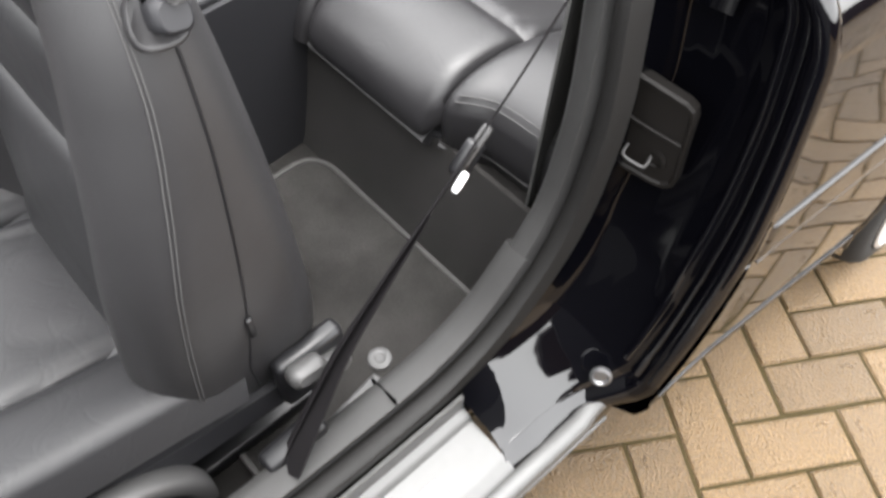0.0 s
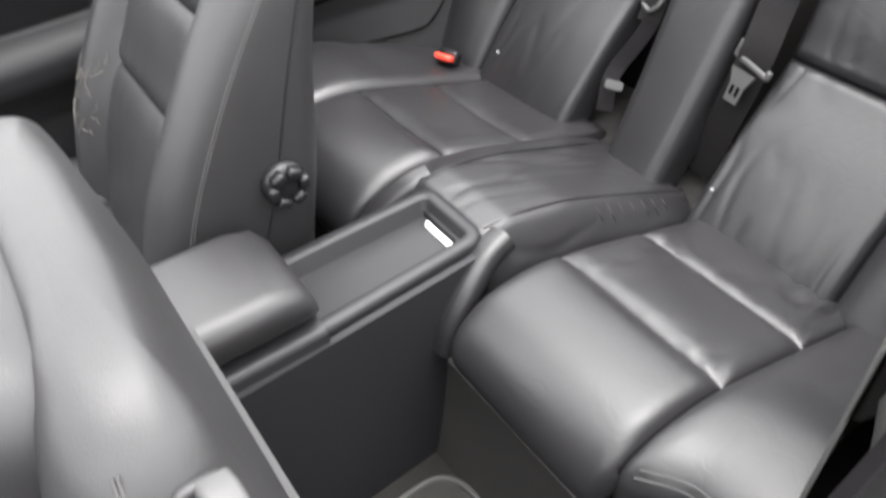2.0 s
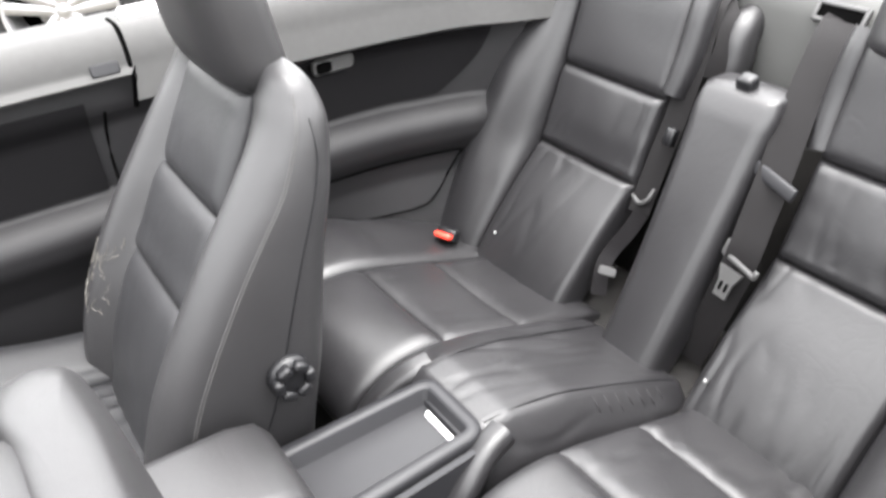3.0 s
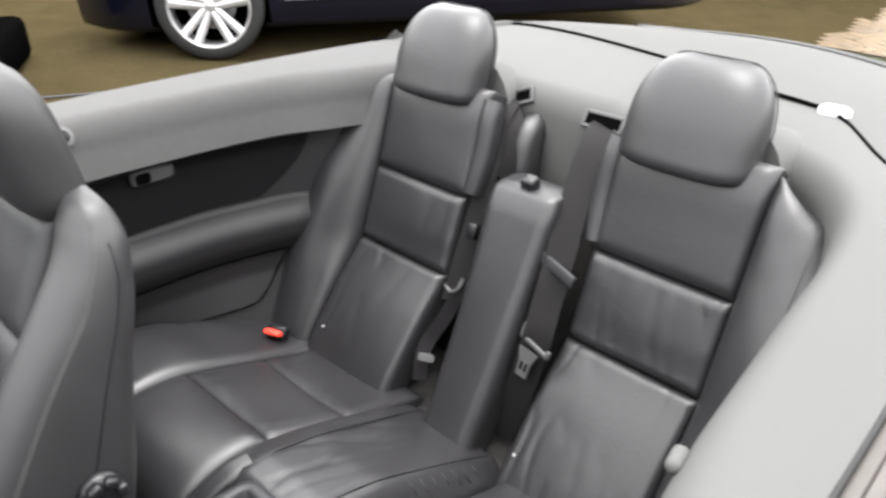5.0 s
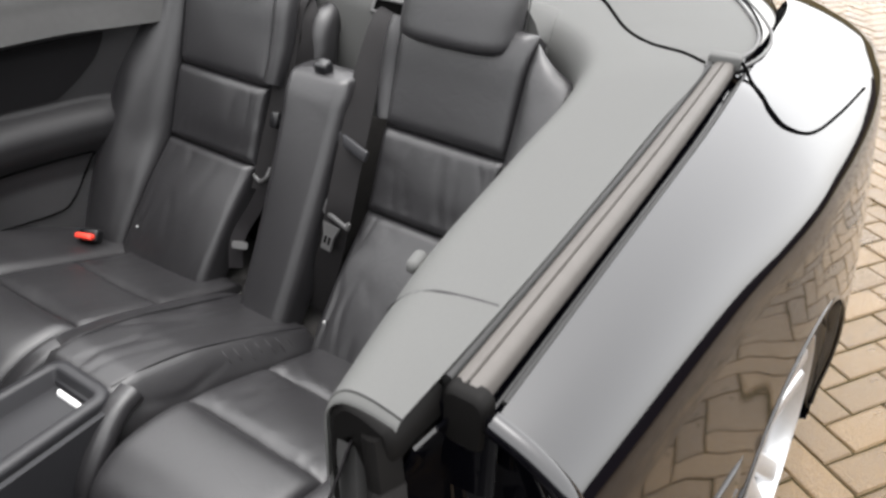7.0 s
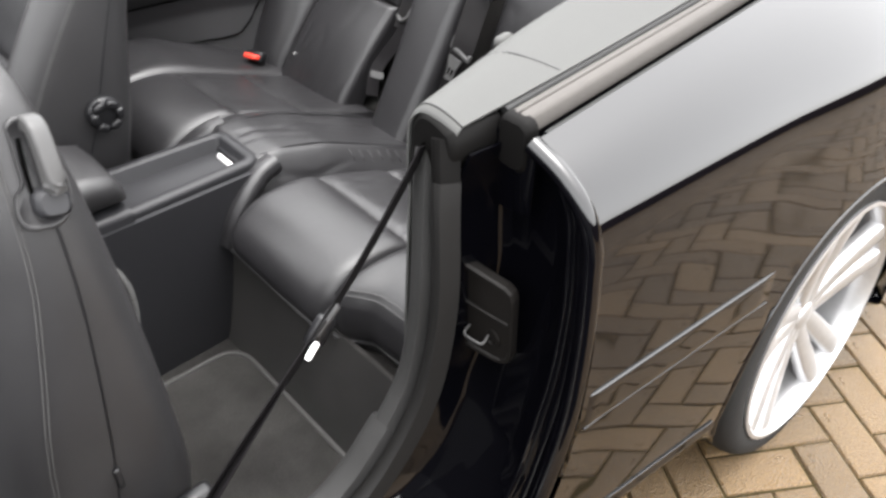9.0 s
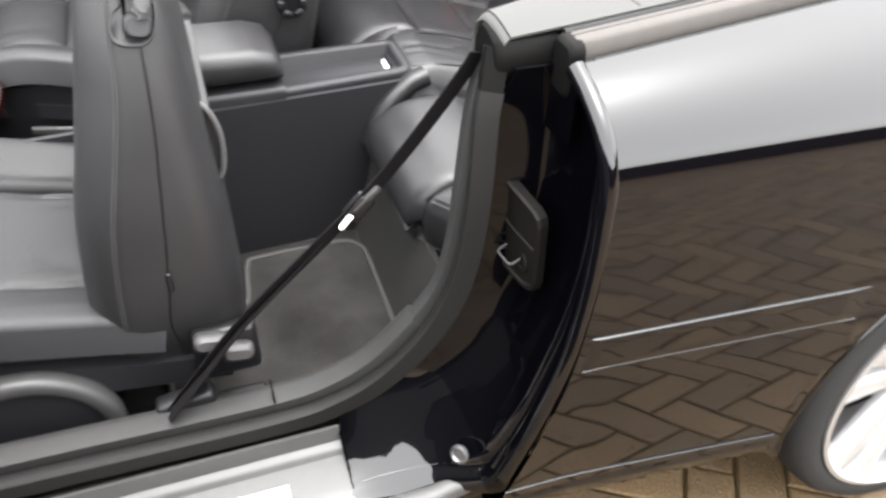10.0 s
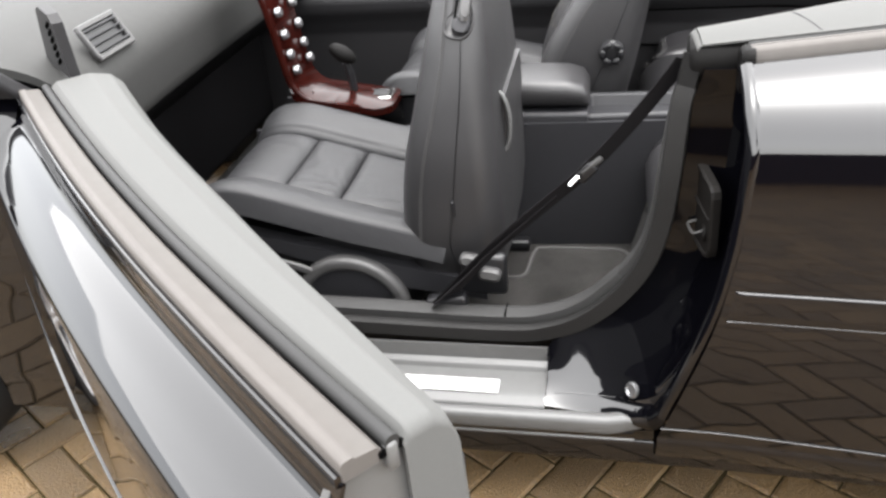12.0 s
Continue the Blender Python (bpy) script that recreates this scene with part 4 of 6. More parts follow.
part("upright_tab", box(0.03, 0.034, 0.03, 0.008, pose(0.705, MID + 0.022, 0.918, 0, -15, 0)), BLACKPLASTIC, upright, "black plastic release tab")

# closed off behind and below the seats
tagged(part("rear_bulkhead", sheet(lambda u, v: (0.68 + 0.26 * v, 0.24 + 1.37 * u, 0.2 + 0.76 * v), 2, 2, thick=0.02), CARPET), "dark carpeted bulkhead behind the rear seats", "bulkhead", kind="structure")
tagged(part("seat_pan", box(0.74, 1.36, 0.02, 0.004, pose(0.32, MID, 0.40)), CARPET), "dark pan below the rear seats", "floor pan", kind="structure")

# ---- front seats ----
def front_seat(mid, shift, label, rows, rest_at, slack=0.0, rest_half=(0.128, 0.12)):
    """A bucket seat; rows give height, front and rear of the backrest and its half width."""
    seat = thing("front_seat", label, "car seat", group="front seats")
    zs = [r[0] for r in rows]
    curves = [curve_of(*[(r[0], r[k]) for r in rows]) for k in (1, 2, 3)]

    def at(z, k):
        return curves[k - 1](z)

    top = zs[-1]
    dish = line_of((0.42, 0.02), (0.55, 0.05), (0.8, 0.058), (0.9, 0.045), (1.0, 0.022), (1.06, 0.008), (top, 0.0))

    def front(z, s):
        """How far the front lies behind the bolster's crest, s from 0 at the middle to 1 at the side."""
        d = dish(z)
        round_off = min(0.07, (at(z, 2) - at(z, 1)) * 0.5)
        if s <= 0.5:
            return d
        if s <= 0.74:
            k = (s - 0.5) / 0.24
            return d * (1 - k * k * (3 - 2 * k))
        e = min(1.0, (s - 0.74) / 0.26)
        return round_off * (1 - math.sqrt(max(0.0, 1 - e * e)))

    steps = [0.0, 0.2, 0.4, 0.5, 0.54, 0.58, 0.62, 0.66, 0.70, 0.74, 0.80, 0.86, 0.91, 0.95, 0.975, 0.99, 1.0]
    levels = sorted(set(np.linspace(zs[0], zs[0] + 0.03, 4)) | set(np.linspace(zs[0] + 0.03, top - 0.07, 40)) | set(np.linspace(top - 0.07, top, 22)))
    rings = []
    for z in levels:
        xf, xr, hw = at(z, 1), at(z, 2), at(z, 3)
        half = [(xf + front(z, q), hw * q) for q in steps]
        r = min(0.05, (xr - xf) * 0.4, hw * 0.6)
        half += [(xr - r + r * math.sin(a), hw - r + r * math.cos(a)) for a in np.linspace(0.0, math.pi / 2, 8)] + [(xr + 0.006, hw * 0.4)]
        ring_pts = [V(x, mid + y, z) for x, y in half] + [V(x, mid - y, z) for x, y in half[::-1]][:-1]
        core = V((xf + xr) / 2, mid, z - 0.05)
        for k, p in enumerate(ring_pts):
            q = noise.noise(V(p.x * 30, p.y * 16, p.z * 12))
            ring_pts[k] = p + (p - core).normalized() * -slack * max(0.0, 0.2 - abs(q)) * 5 * min(1.0, max(0.0, (z - 0.9) / 0.1))
        rings.append(ring_pts)
    back = part("backrest", loft(rings, soft_ends=True), LEATHER_SIDE, seat)

    def face(u, v):
        z = 0.46 + (top - 0.05 - 0.46) * v
        a = 2 * u - 1
        return (at(z, 1) + dish(z) - 0.002, mid + at(z, 3) * a, z)

    vz = lambda z: (z - 0.46) / (top - 0.05 - 0.46)
    S1, S2 = vz(0.752), vz(0.89)
    for v0, v1, w in ((0.0, S1, 0.27), (S1, S2, 0.285), (S2, 1.0, 0.27)):
        part("backrest_panel", pad(face, (0.5 - w, 0.5 + w, v0, v1), 0.016, 0.03, 26, 26, 0.002, mid * 7 + v0, 0.02, 0.006, out=(-1, 0, 0.2)), FRONT_LEATHER, back)
    for s in (-1, 1):
        for e in (0.955, 0.972):
            q = 0.74 + 0.26 * e
            part("stitch_line", tube([V(at(z, 1) + front(z, q) - 0.0008, mid + s * (at(z, 3) * q + 0.0008), z) for z in np.linspace(0.47, top - 0.03, 16)], 0.0009, 70, 6), THREAD, back)
        part("piped_seam", tube([V(at(z, 2) - line_of((0.42, 0.10), (0.5, 0.118), (0.65, 0.09), (0.85, 0.055), (1.0, 0.035))(z), mid + s * (at(z, 3) + 0.0002), z) for z in np.linspace(0.42, top - 0.06, 14)], 0.0015, 50, 6), BLACKPLASTIC, back)
    # headrest
    rx, rz, tip = rest_at
    rings = []
    for t in np.linspace(-1, 1, 22):
        k = (1 - abs(t) ** (3 if t > 0 else 6)) ** (1 / 2.2) if abs(t) < 1 else 0
        ring_pts = []
        for a in np.linspace(0, 2 * math.pi, 36, endpoint=False):
            ca, sa = math.copysign(abs(math.cos(a)) ** 0.62, math.cos(a)), math.copysign(abs(math.sin(a)) ** 0.62, math.sin(a))
            x = 0.06 * (0.3 + 0.7 * k) * ca
            ring_pts.append(V(rx + x - tip * t, mid - 0.012 + rest_half[0] * (0.5 + 0.5 * k) * sa, rz + rest_half[1] * t - 0.35 * x))
        rings.append(ring_pts)
    part("headrest", loft(rings, soft_ends=True), LEATHER_SIDE, seat)
    for s in (-1, 1):
        part("headrest_post", tube([V(rx, mid + s * 0.055, rz - 0.15), V(rx, mid + s * 0.055, rz - 0.08)], 0.006, 6, 10, up=(1, 0, 0)), CHROME, seat, "chrome headrest post")
    # cushion
    cl = along([(-0.52, 0.475), (-0.62, 0.50), (-0.75, 0.53), (-0.9, 0.572), (-1.0, 0.595), (-1.07, 0.585), (-1.105, 0.54), (-1.10, 0.47)])

    def cush(u, v):
        p = cl(v)
        a = 2 * u - 1
        return (p.x + shift, mid + 0.26 * a, p.z + 0.03 * max(0, abs(a) - 0.6) / 0.4 - 0.01 * (1 - a * a))

    K1, K2 = find(cl, lambda p: p.x < -0.80), find(cl, lambda p: p.x < -0.93)
    base = part("seat_cushion", pad(cush, (0.24, 0.76, K2, 1), 0.014, 0.034, 30, 34, 0.004, mid, 0.05, 0.006, out=(-0.3, 0, 1)), FRONT_LEATHER, seat)
    part("cushion_panel", pad(cush, (0.24, 0.76, K1, K2), 0.014, 0.03, 34, 28, 0.010, mid + 1, 0.05, 0.004, out=(0, 0, 1)), FRONT_LEATHER, base)
    part("cushion_panel", pad(cush, (0.24, 0.76, 0, K1), 0.014, 0.03, 34, 34, 0.010, mid + 2, 0.05, 0.004, out=(0, 0, 1)), FRONT_LEATHER, base)
    for a, b in ((0.0, 0.24), (0.76, 1.0)):
        part("cushion_side", pad(cush, (a, b, 0, 1), 0.026, 0.045, 20, 50, 0.003, mid + a, 0.045, 0.0, out=(-0.2, 0, 1)), FRONT_LEATHER, base)
    # base, side cover and rails
    bm = loft([[V(-0.82 + shift + a, mid + b, z) for a, b in rounded(0.5 * k, 0.47 * k, 0.06, 4)] for z, k in ((0.27, 0.8), (0.36, 0.92), (0.46, 1.0), (0.50, 0.98))])
    part("seat_base", bm, BLACKPLASTIC, seat)
    for s in (-1, 1):
        part("seat_rail", box(0.66, 0.035, 0.03, 0.005, pose(-0.72 + shift, mid + s * 0.2, 0.225)), BLACKPLASTIC, seat)
        ys = mid + s * 0.272
        half = [V(-0.755 + shift + 0.125 * math.cos(a), ys, 0.335 + 0.125 * math.sin(a)) for a in np.linspace(radians(-8), radians(188), 24)]
        bm = loft([[p + V(0, d * s, 0) for p in half] for d in (-0.05, 0.0, 0.006)], caps=True)
        part("side_cover", bm, PLASTIC, seat, "curved plastic side cover")
        part("cover_rim", rail(half, rounded(0.03, 0.034, 0.01, 3), 40, up=(0, 1, 0)), GREYPLASTIC, seat, "thick pale rim of the side cover")
        lever = [V(-1.02 + shift, ys + 0.004 * s, 0.475), V(-0.95 + shift, ys + 0.012 * s, 0.468), V(-0.88 + shift, ys + 0.012 * s, 0.455), V(-0.82 + shift, ys + 0.010 * s, 0.430)]
        part("height_lever", rail(lever, rounded(0.012, 0.020, 0.005, 3), 24), GREYPLASTIC, seat, "grey height lever")
        part("side_skirt", loft([[V(x + shift, ys + d * s, z) for x, z in ((-1.0, 0.525), (-0.6, 0.435), (-0.44, 0.41), (-0.44, 0.36), (-0.62, 0.385), (-1.0, 0.495))] for d in (-0.05, -0.012)]), PLASTIC, seat)
    return seat, at, back, lambda z, q: V(at(z, 1) + front(z, abs(q)), mid + q * at(z, 3), z)


LEFT_MID, RIGHT_MID = 0.555, 1.265
LEFT_ROWS = [(0.345, -0.53, -0.455, 0.13), (0.362, -0.575, -0.43, 0.195), (0.40, -0.61, -0.41, 0.238), (0.46, -0.626, -0.398, 0.257), (0.55, -0.624, -0.397, 0.268), (0.68, -0.606, -0.403, 0.268), (0.79, -0.578, -0.408, 0.256),
             (0.9, -0.55, -0.415, 0.238), (0.96, -0.535, -0.42, 0.222), (1.02, -0.52, -0.428, 0.196), (1.06, -0.505, -0.436, 0.172), (1.082, -0.49, -0.446, 0.135), (1.09, -0.475, -0.458, 0.07)]
RIGHT_ROWS = [(0.385, -0.340, -0.195, 0.13), (0.405, -0.380, -0.155, 0.20), (0.45, -0.405, -0.145, 0.225), (0.55, -0.402, -0.130, 0.236), (0.66, -0.368, -0.105, 0.24), (0.75, -0.322, -0.089, 0.24), (0.85, -0.258, -0.069, 0.236),
              (0.95, -0.185, -0.043, 0.232), (1.02, -0.132, -0.035, 0.222), (1.06, -0.110, -0.039, 0.207), (1.09, -0.095, -0.050, 0.180), (1.104, -0.085, -0.063, 0.12)]
left_seat, left_at, left_back, left_face = front_seat(LEFT_MID, 0.0, "charcoal leather front seat slid forward beside the open door", LEFT_ROWS, (-0.502, 1.014, 0.015), 0.0012, (0.122, 0.085))
right_seat, right_at, right_back, right_face = front_seat(RIGHT_MID, 0.27, "charcoal leather driver's seat with a scuffed bolster", RIGHT_ROWS, (-0.105, 1.16, 0.02))
# worn, cracked patch on the driver's outer bolster
chance = random.Random(8)
for k in range(34):
    z, q = 0.625 + 0.12 * chance.random(), 0.60 + 0.24 * chance.random()
    turn, size = chance.uniform(0.5, 2.2), chance.uniform(0.006, 0.03)
    crack = []
    for j in range(5):
        zz = z + size * (j / 4) * math.sin(turn) + chance.uniform(-0.003, 0.003)
        qq = min(0.95, q + size / 0.24 * (j / 4) * math.cos(turn) + chance.uniform(-0.012, 0.012))
        crack.append(right_face(zz, qq) + V(-0.0006, 0, 0))
    part("scuff", tube(crack, chance.uniform(0.0004, 0.0013), 10, 5), SCUFF, right_back, "pale cracked leather")

# release handle in the left backrest's shoulder
hx, hz = -0.462, 0.995
hy = LEFT_MID - left_at(hz, 3) - 0.001
tilt = Matrix.Translation((hx, hy, hz)) @ Matrix.Rotation(radians(12), 4, "Y") @ Matrix.Rotation(radians(63), 4, "X")
lift_up = tilt.to_3x3() @ V(0, 0, 1)
keyhole = [(-0.0155, 0.048), (-0.008, 0.055), (0.008, 0.055), (0.0155, 0.047), (0.019, 0.028), (0.021, 0.012), (0.027, 0.004), (0.030, -0.014), (0.028, -0.036), (0.016, -0.051), (-0.004, -0.054), (-0.018, -0.050), (-0.023, -0.036), (-0.020, -0.018), (-0.013, -0.008), (-0.014, 0.02)]
hole_line = smooth_line([(a, b, 0) for a, b in keyhole + keyhole[:1]], 60)[:-1]
part("handle_surround", loft([[tilt @ V(p.x * k, p.y * k, z) for p in hole_line] for z, k in ((-0.006, 1.03), (0.0025, 1.03), (0.004, 1.0), (0.004, 0.94), (0.001, 0.90), (0.0, 0.5))]), LEATHER_SIDE, left_seat, "grey moulded handle surround")
part("handle_slit", tube([tilt @ V(-0.007, 0.036, 0.0035), tilt @ V(-0.0075, 0.02, 0.0035), tilt @ V(-0.007, 0.0, 0.0035), tilt @ V(-0.006, -0.018, 0.0035)], 0.0022, 20, 6, up=lift_up), HOLE, left_seat)
part("handle_slit", tube([tilt @ V(0.026, -0.002, 0.004), tilt @ V(0.0275, -0.015, 0.004), tilt @ V(0.027, -0.03, 0.004)], 0.001, 16, 6, up=lift_up), HOLE, left_seat)
part("handle_cup", loft([[tilt @ V(0.009 + a * k, -0.029 + b * k - 0.002 * (z > 0.012), z) for a, b in rounded(0.034, 0.030, 0.011, 4)] for z, k in ((0.0, 1.06), (0.008, 1.0), (0.014, 0.92), (0.017, 0.72))]), PLASTIC, left_seat, "rounded lower end of the handle")
lever_path = [tilt @ V(0.006, 0.050, 0.001), tilt @ V(0.007, 0.047, 0.010), tilt @ V(0.008, 0.038, 0.0165), tilt @ V(0.010, 0.015, 0.019), tilt @ V(0.012, -0.008, 0.018), tilt @ V(0.013, -0.019, 0.014)]
part("handle_lever", rail(lever_path, rounded(0.019, 0.017, 0.004, 4), 30, up=tilt.to_3x3() @ V(0, 1, 0.4)), GREYPLASTIC, left_seat, "grey plastic release lever")
part("zip_pull", box(0.008, 0.006, 0.035, 0.002, pose(left_at(0.60, 2) - 0.098, LEFT_MID - left_at(0.62, 3) - 0.003, 0.60)), BLACKPLASTIC, left_seat, "black zip pull")
# pocket hoop on its back
hoop = [V(-0.42, 0.425, 0.812), V(-0.398, 0.42, 0.792), V(-0.386, 0.418, 0.745), V(-0.392, 0.418, 0.685), V(-0.415, 0.42, 0.657)]
part("pocket_rim", tube(hoop, 0.005, 30, 8), SILL, left_seat, "grey plastic rim of the back pocket")
part("back_pocket", loft([[V(-0.418 + a * 0.026, LEFT_MID - 0.13 + 0.30 * t, 0.645 + 0.15 * b) for a, b in ((0, 0), (0.8, 0.05), (1, 0.5), (0.9, 1), (0, 1))] for t in np.linspace(0, 1, 6)]), LEATHER_SIDE, left_seat)
# slider feet behind the seat and its bracket
for z, y, x in ((0.488, 0.268, -0.462), (0.452, 0.272, -0.425)):
    part("hinge_cap", slab(0.05, 0.028, 0.03, 0.012, 0.006, pose(x, y, z, 75, 10, 0)), GREYPLASTIC, left_seat, "grey plastic hinge cap")
part("hinge_bracket", box(0.10, 0.03, 0.10, 0.01, pose(-0.44, 0.285, 0.44)), BLACKPLASTIC, left_seat)
# lumbar knob on the right seat
km = Matrix.Translation((-0.176, RIGHT_MID - right_at(0.683, 3) - 0.002, 0.683)) @ Matrix.Rotation(radians(90), 4, "X")
knob = part("lumbar_knob", turned([(0.034, 0), (0.034, 0.012), (0.026, 0.018), (0.01, 0.02)], 24, km), BLACKPLASTIC, right_seat, "black ribbed lumbar knob")
for k in range(6):
    part("grip", box(0.016, 0.022, 0.022, 0.005, km @ Matrix.Rotation(k * 2 * math.pi / 6, 4, "Z") @ Matrix.Translation((0.024, 0, 0.018))), BLACKPLASTIC, knob)

# ---- centre console ----
console = thing("centre_console", "charcoal centre console with an open tray and armrest", "console")


def console_half(x):
    return line_of((-1.2, 0.13), (-0.3, 0.10), (0.05, 0.085))(x)


for s in (-1, 1):
    bm = sheet(lambda u, v: (-1.15 + 1.17 * u, MID - 0.01 + s * (console_half(-1.15 + 1.17 * u) - 0.004 + 0.02 * (1 - v)), 0.2 + 0.365 * v), 20, 6, thick=0.012)
    part("console_side", bm, PLASTIC, console)
part("console_end", box(0.012, 0.17, 0.36, 0.003, pose(0.02, MID - 0.01, 0.38)), PLASTIC, console)
# tray: rim, walls and floor
CX = -0.105


def tray_ring(grow, z):
    return [V(CX + a, MID - 0.01 + b * (1 - 0.12 * (a + 0.15) / 0.3), z + 0.012 * (a + 0.15)) for a, b in rounded(0.30 + 2 * grow, 0.17 + 2 * grow, 0.03 + max(-0.02, grow), 6)]


part("tray", loft([tray_ring(0.0, 0.545), tray_ring(0.004, 0.568), tray_ring(0.0, 0.576), tray_ring(-0.018, 0.578), tray_ring(-0.023, 0.573), tray_ring(-0.029, 0.53), tray_ring(-0.034, 0.525)]), PLASTIC, console, "grey plastic tray with a raised rim")
part("tray_liner", slab(0.225, 0.088, 0.006, 0.012, 0.002, pose(CX - 0.012, MID - 0.012, 0.527)), SILL, console, "grey rubber tray liner")
part("tray_lamp", slab(0.075, 0.011, 0.005, 0.0045, 0.002, pose(0.007, MID - 0.016, 0.551, 0, -62, 0) @ pose(0, 0, 0, 0, 0, 90)), WHITE, console, "bright strip at the end of the tray")
# armrest lid
ar = []
for x, zt, hw in ((-0.53, 0.635, 0.075), (-0.50, 0.656, 0.088), (-0.40, 0.672, 0.093), (-0.29, 0.668, 0.093), (-0.25, 0.655, 0.09), (-0.232, 0.628, 0.078)):
    ar.append([V(x, MID - 0.01 + b, (zt + 0.598) / 2 + c) for b, c in rounded(2 * hw, zt - 0.598, min(0.03, (zt - 0.598) * 0.45), 5)])
part("armrest_lid", loft(ar, soft_ends=True), LEATHER_SIDE, console, "padded armrest lid")
part("armrest_box", loft([[V(x, MID - 0.01 + b, 0.515 + c) for b, c in rounded(0.20, 0.15, 0.012, 3)] for x in (-0.52, -0.50, -0.25, -0.235)]), PLASTIC, console)
# gear selector with wood surround
plate = [V(-0.92 + a, MID + b, 0.60 + 0.05 * max(0, -a) / 0.15) for a, b in rounded(0.30, 0.17, 0.05, 6)]
part("wood_surround", loft([[p + V(0, 0, d) for p in plate] for d in (-0.02, -0.004, 0.0)]), WOOD, console, "dark red burl wood surround")
part("gear_gate", slab(0.17, 0.075, 0.008, 0.012, 0.002, pose(-0.87, MID + 0.02, 0.60)), CHROME, console, "chrome gear gate")
part("gate_slot", slab(0.14, 0.045, 0.003, 0.01, 0.001, pose(-0.87, MID + 0.02, 0.6075)), BLACKPLASTIC, console)
part("gear_lever", join(tube([V(-0.90, MID + 0.02, 0.60), V(-0.905, MID + 0.02, 0.66), V(-0.915, MID + 0.02, 0.70)], 0.011, 12, 10)), BLACKPLASTIC, console, "black gear stem")
part("gear_knob", loft([[V(-0.92 + 0.032 * math.sqrt(max(0, 1 - t * t)) * math.cos(a) - 0.02 * t, MID + 0.02 + 0.024 * math.sqrt(max(0, 1 - t * t)) * math.sin(a), 0.725 + 0.03 * t) for a in np.linspace(0, 2 * math.pi, 20, endpoint=False)] for t in np.linspace(-0.98, 0.98, 12)]), DARKRUBBER, console, "black leather gear knob")
# floating centre stack, sweeping up to the dash
stack = [V(-0.93, MID, 0.612), V(-1.0, MID, 0.622), V(-1.045, MID, 0.665), V(-1.062, MID, 0.75), V(-1.075, MID, 0.85), V(-1.10, MID, 0.94), V(-1.17, MID, 0.985)]
part("control_panel", rail(stack, rounded(0.17, 0.02, 0.008, 3), 30), WOOD, console, "glossy burl wood centre stack")
for k, (x, z) in enumerate(((-1.052, 0.70), (-1.062, 0.745), (-1.068, 0.80), (-1.074, 0.86))):
    for s in (-1, 1):
        part("stack_knob", turned([(0.013, 0), (0.013, 0.012), (0.010, 0.015)], 18, Matrix.Translation((x + 0.014, MID + s * 0.055, z + 0.006)) @ Matrix.Rotation(radians(80), 4, "Y")), STEEL, console, "chrome control knob")
# handbrake / belt stalk by the seat
part("buckle_stalk", box(0.05, 0.025, 0.09, 0.008, pose(-0.60, LEFT_MID + 0.29, 0.53, 0, -25, 0)), GREYPLASTIC, left_seat, "grey seat belt buckle stalk")
part("buckle_button", box(0.028, 0.018, 0.012, 0.003, pose(-0.578, LEFT_MID + 0.29, 0.577, 0, -25, 0)), RED, left_seat, "red buckle button")

# ---- dashboard ----
dash = thing("dashboard", "grey soft dashboard with a side air vent", "dashboard")
dl = [(-1.75, 0.98), (-1.5, 1.0), (-1.36, 0.985), (-1.27, 0.95), (-1.235, 0.90), (-1.238, 0.84), (-1.252, 0.765), (-1.268, 0.750), (-1.30, 0.748)]
bm = sheet(lambda u, v: smooth_line([(x, 0, z) for x, z in dl], 30)[round(v * 29)] + V(0, 0.2 + 1.45 * u, -0.03 * (2 * u - 1) ** 4), 40, 30, thick=0.02)
part("dash_pad", bm, DASH, dash)
# knee panel and lower dash carry the footwell's shade in their near-black colour
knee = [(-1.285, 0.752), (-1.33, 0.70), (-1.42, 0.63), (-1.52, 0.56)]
part("knee_panel", sheet(lambda u, v: smooth_line([(x, 0, z) for x, z in knee], 12)[round(v * 11)] + V(0, 0.2 + 1.45 * u, 0), 20, 12, thick=0.012), DARKCARD_FOOTSHADE, dash, "panel under the dashboard, coloured near-black as footwell shade")
part("lower_dash", box(0.3, 1.4, 0.35, 0.03, pose(-1.62, MID, 0.46)), DARKCARD_FOOTSHADE, dash)
vent = pose(-1.262, 0.40, 0.955, 0, 62, 0)
part("vent_frame", join(*[slab(*a, 0.004, 0.002, vent @ Matrix.Translation(b)) for a, b in (((0.012, 0.14, 0.012), (0.035, 0, 0)), ((0.012, 0.14, 0.012), (-0.035, 0, 0)), ((0.07, 0.012, 0.012), (0, 0.066, 0)), ((0.07, 0.012, 0.012), (0, -0.066, 0)))]), GREYPLASTIC, dash, "silver air vent frame")
part("vent_back", slab(0.066, 0.13, 0.003, 0.004, 0.001, vent), BLACKPLASTIC, dash)
for k in range(4):
    part("vent_slat", box(0.005, 0.125, 0.012, 0.0015, vent @ Matrix.Translation((-0.024 + 0.016 * k, 0, 0.007))), PLASTIC, dash)
# bulkhead and far front wing close the front of the car
part("bulkhead", box(0.05, 1.66, 0.75, 0.01, pose(-1.72, MID, 0.58)), BLACKPLASTIC, dash)

# ---- far door and quarter card ----
card = thing("door_card", "charcoal inner panel of the closed far door", "door panel")


card_y = curve_of((-0.8, 1.645), (0.2, 1.635), (0.45, 1.60), (0.62, 1.545), (0.80, 1.46))


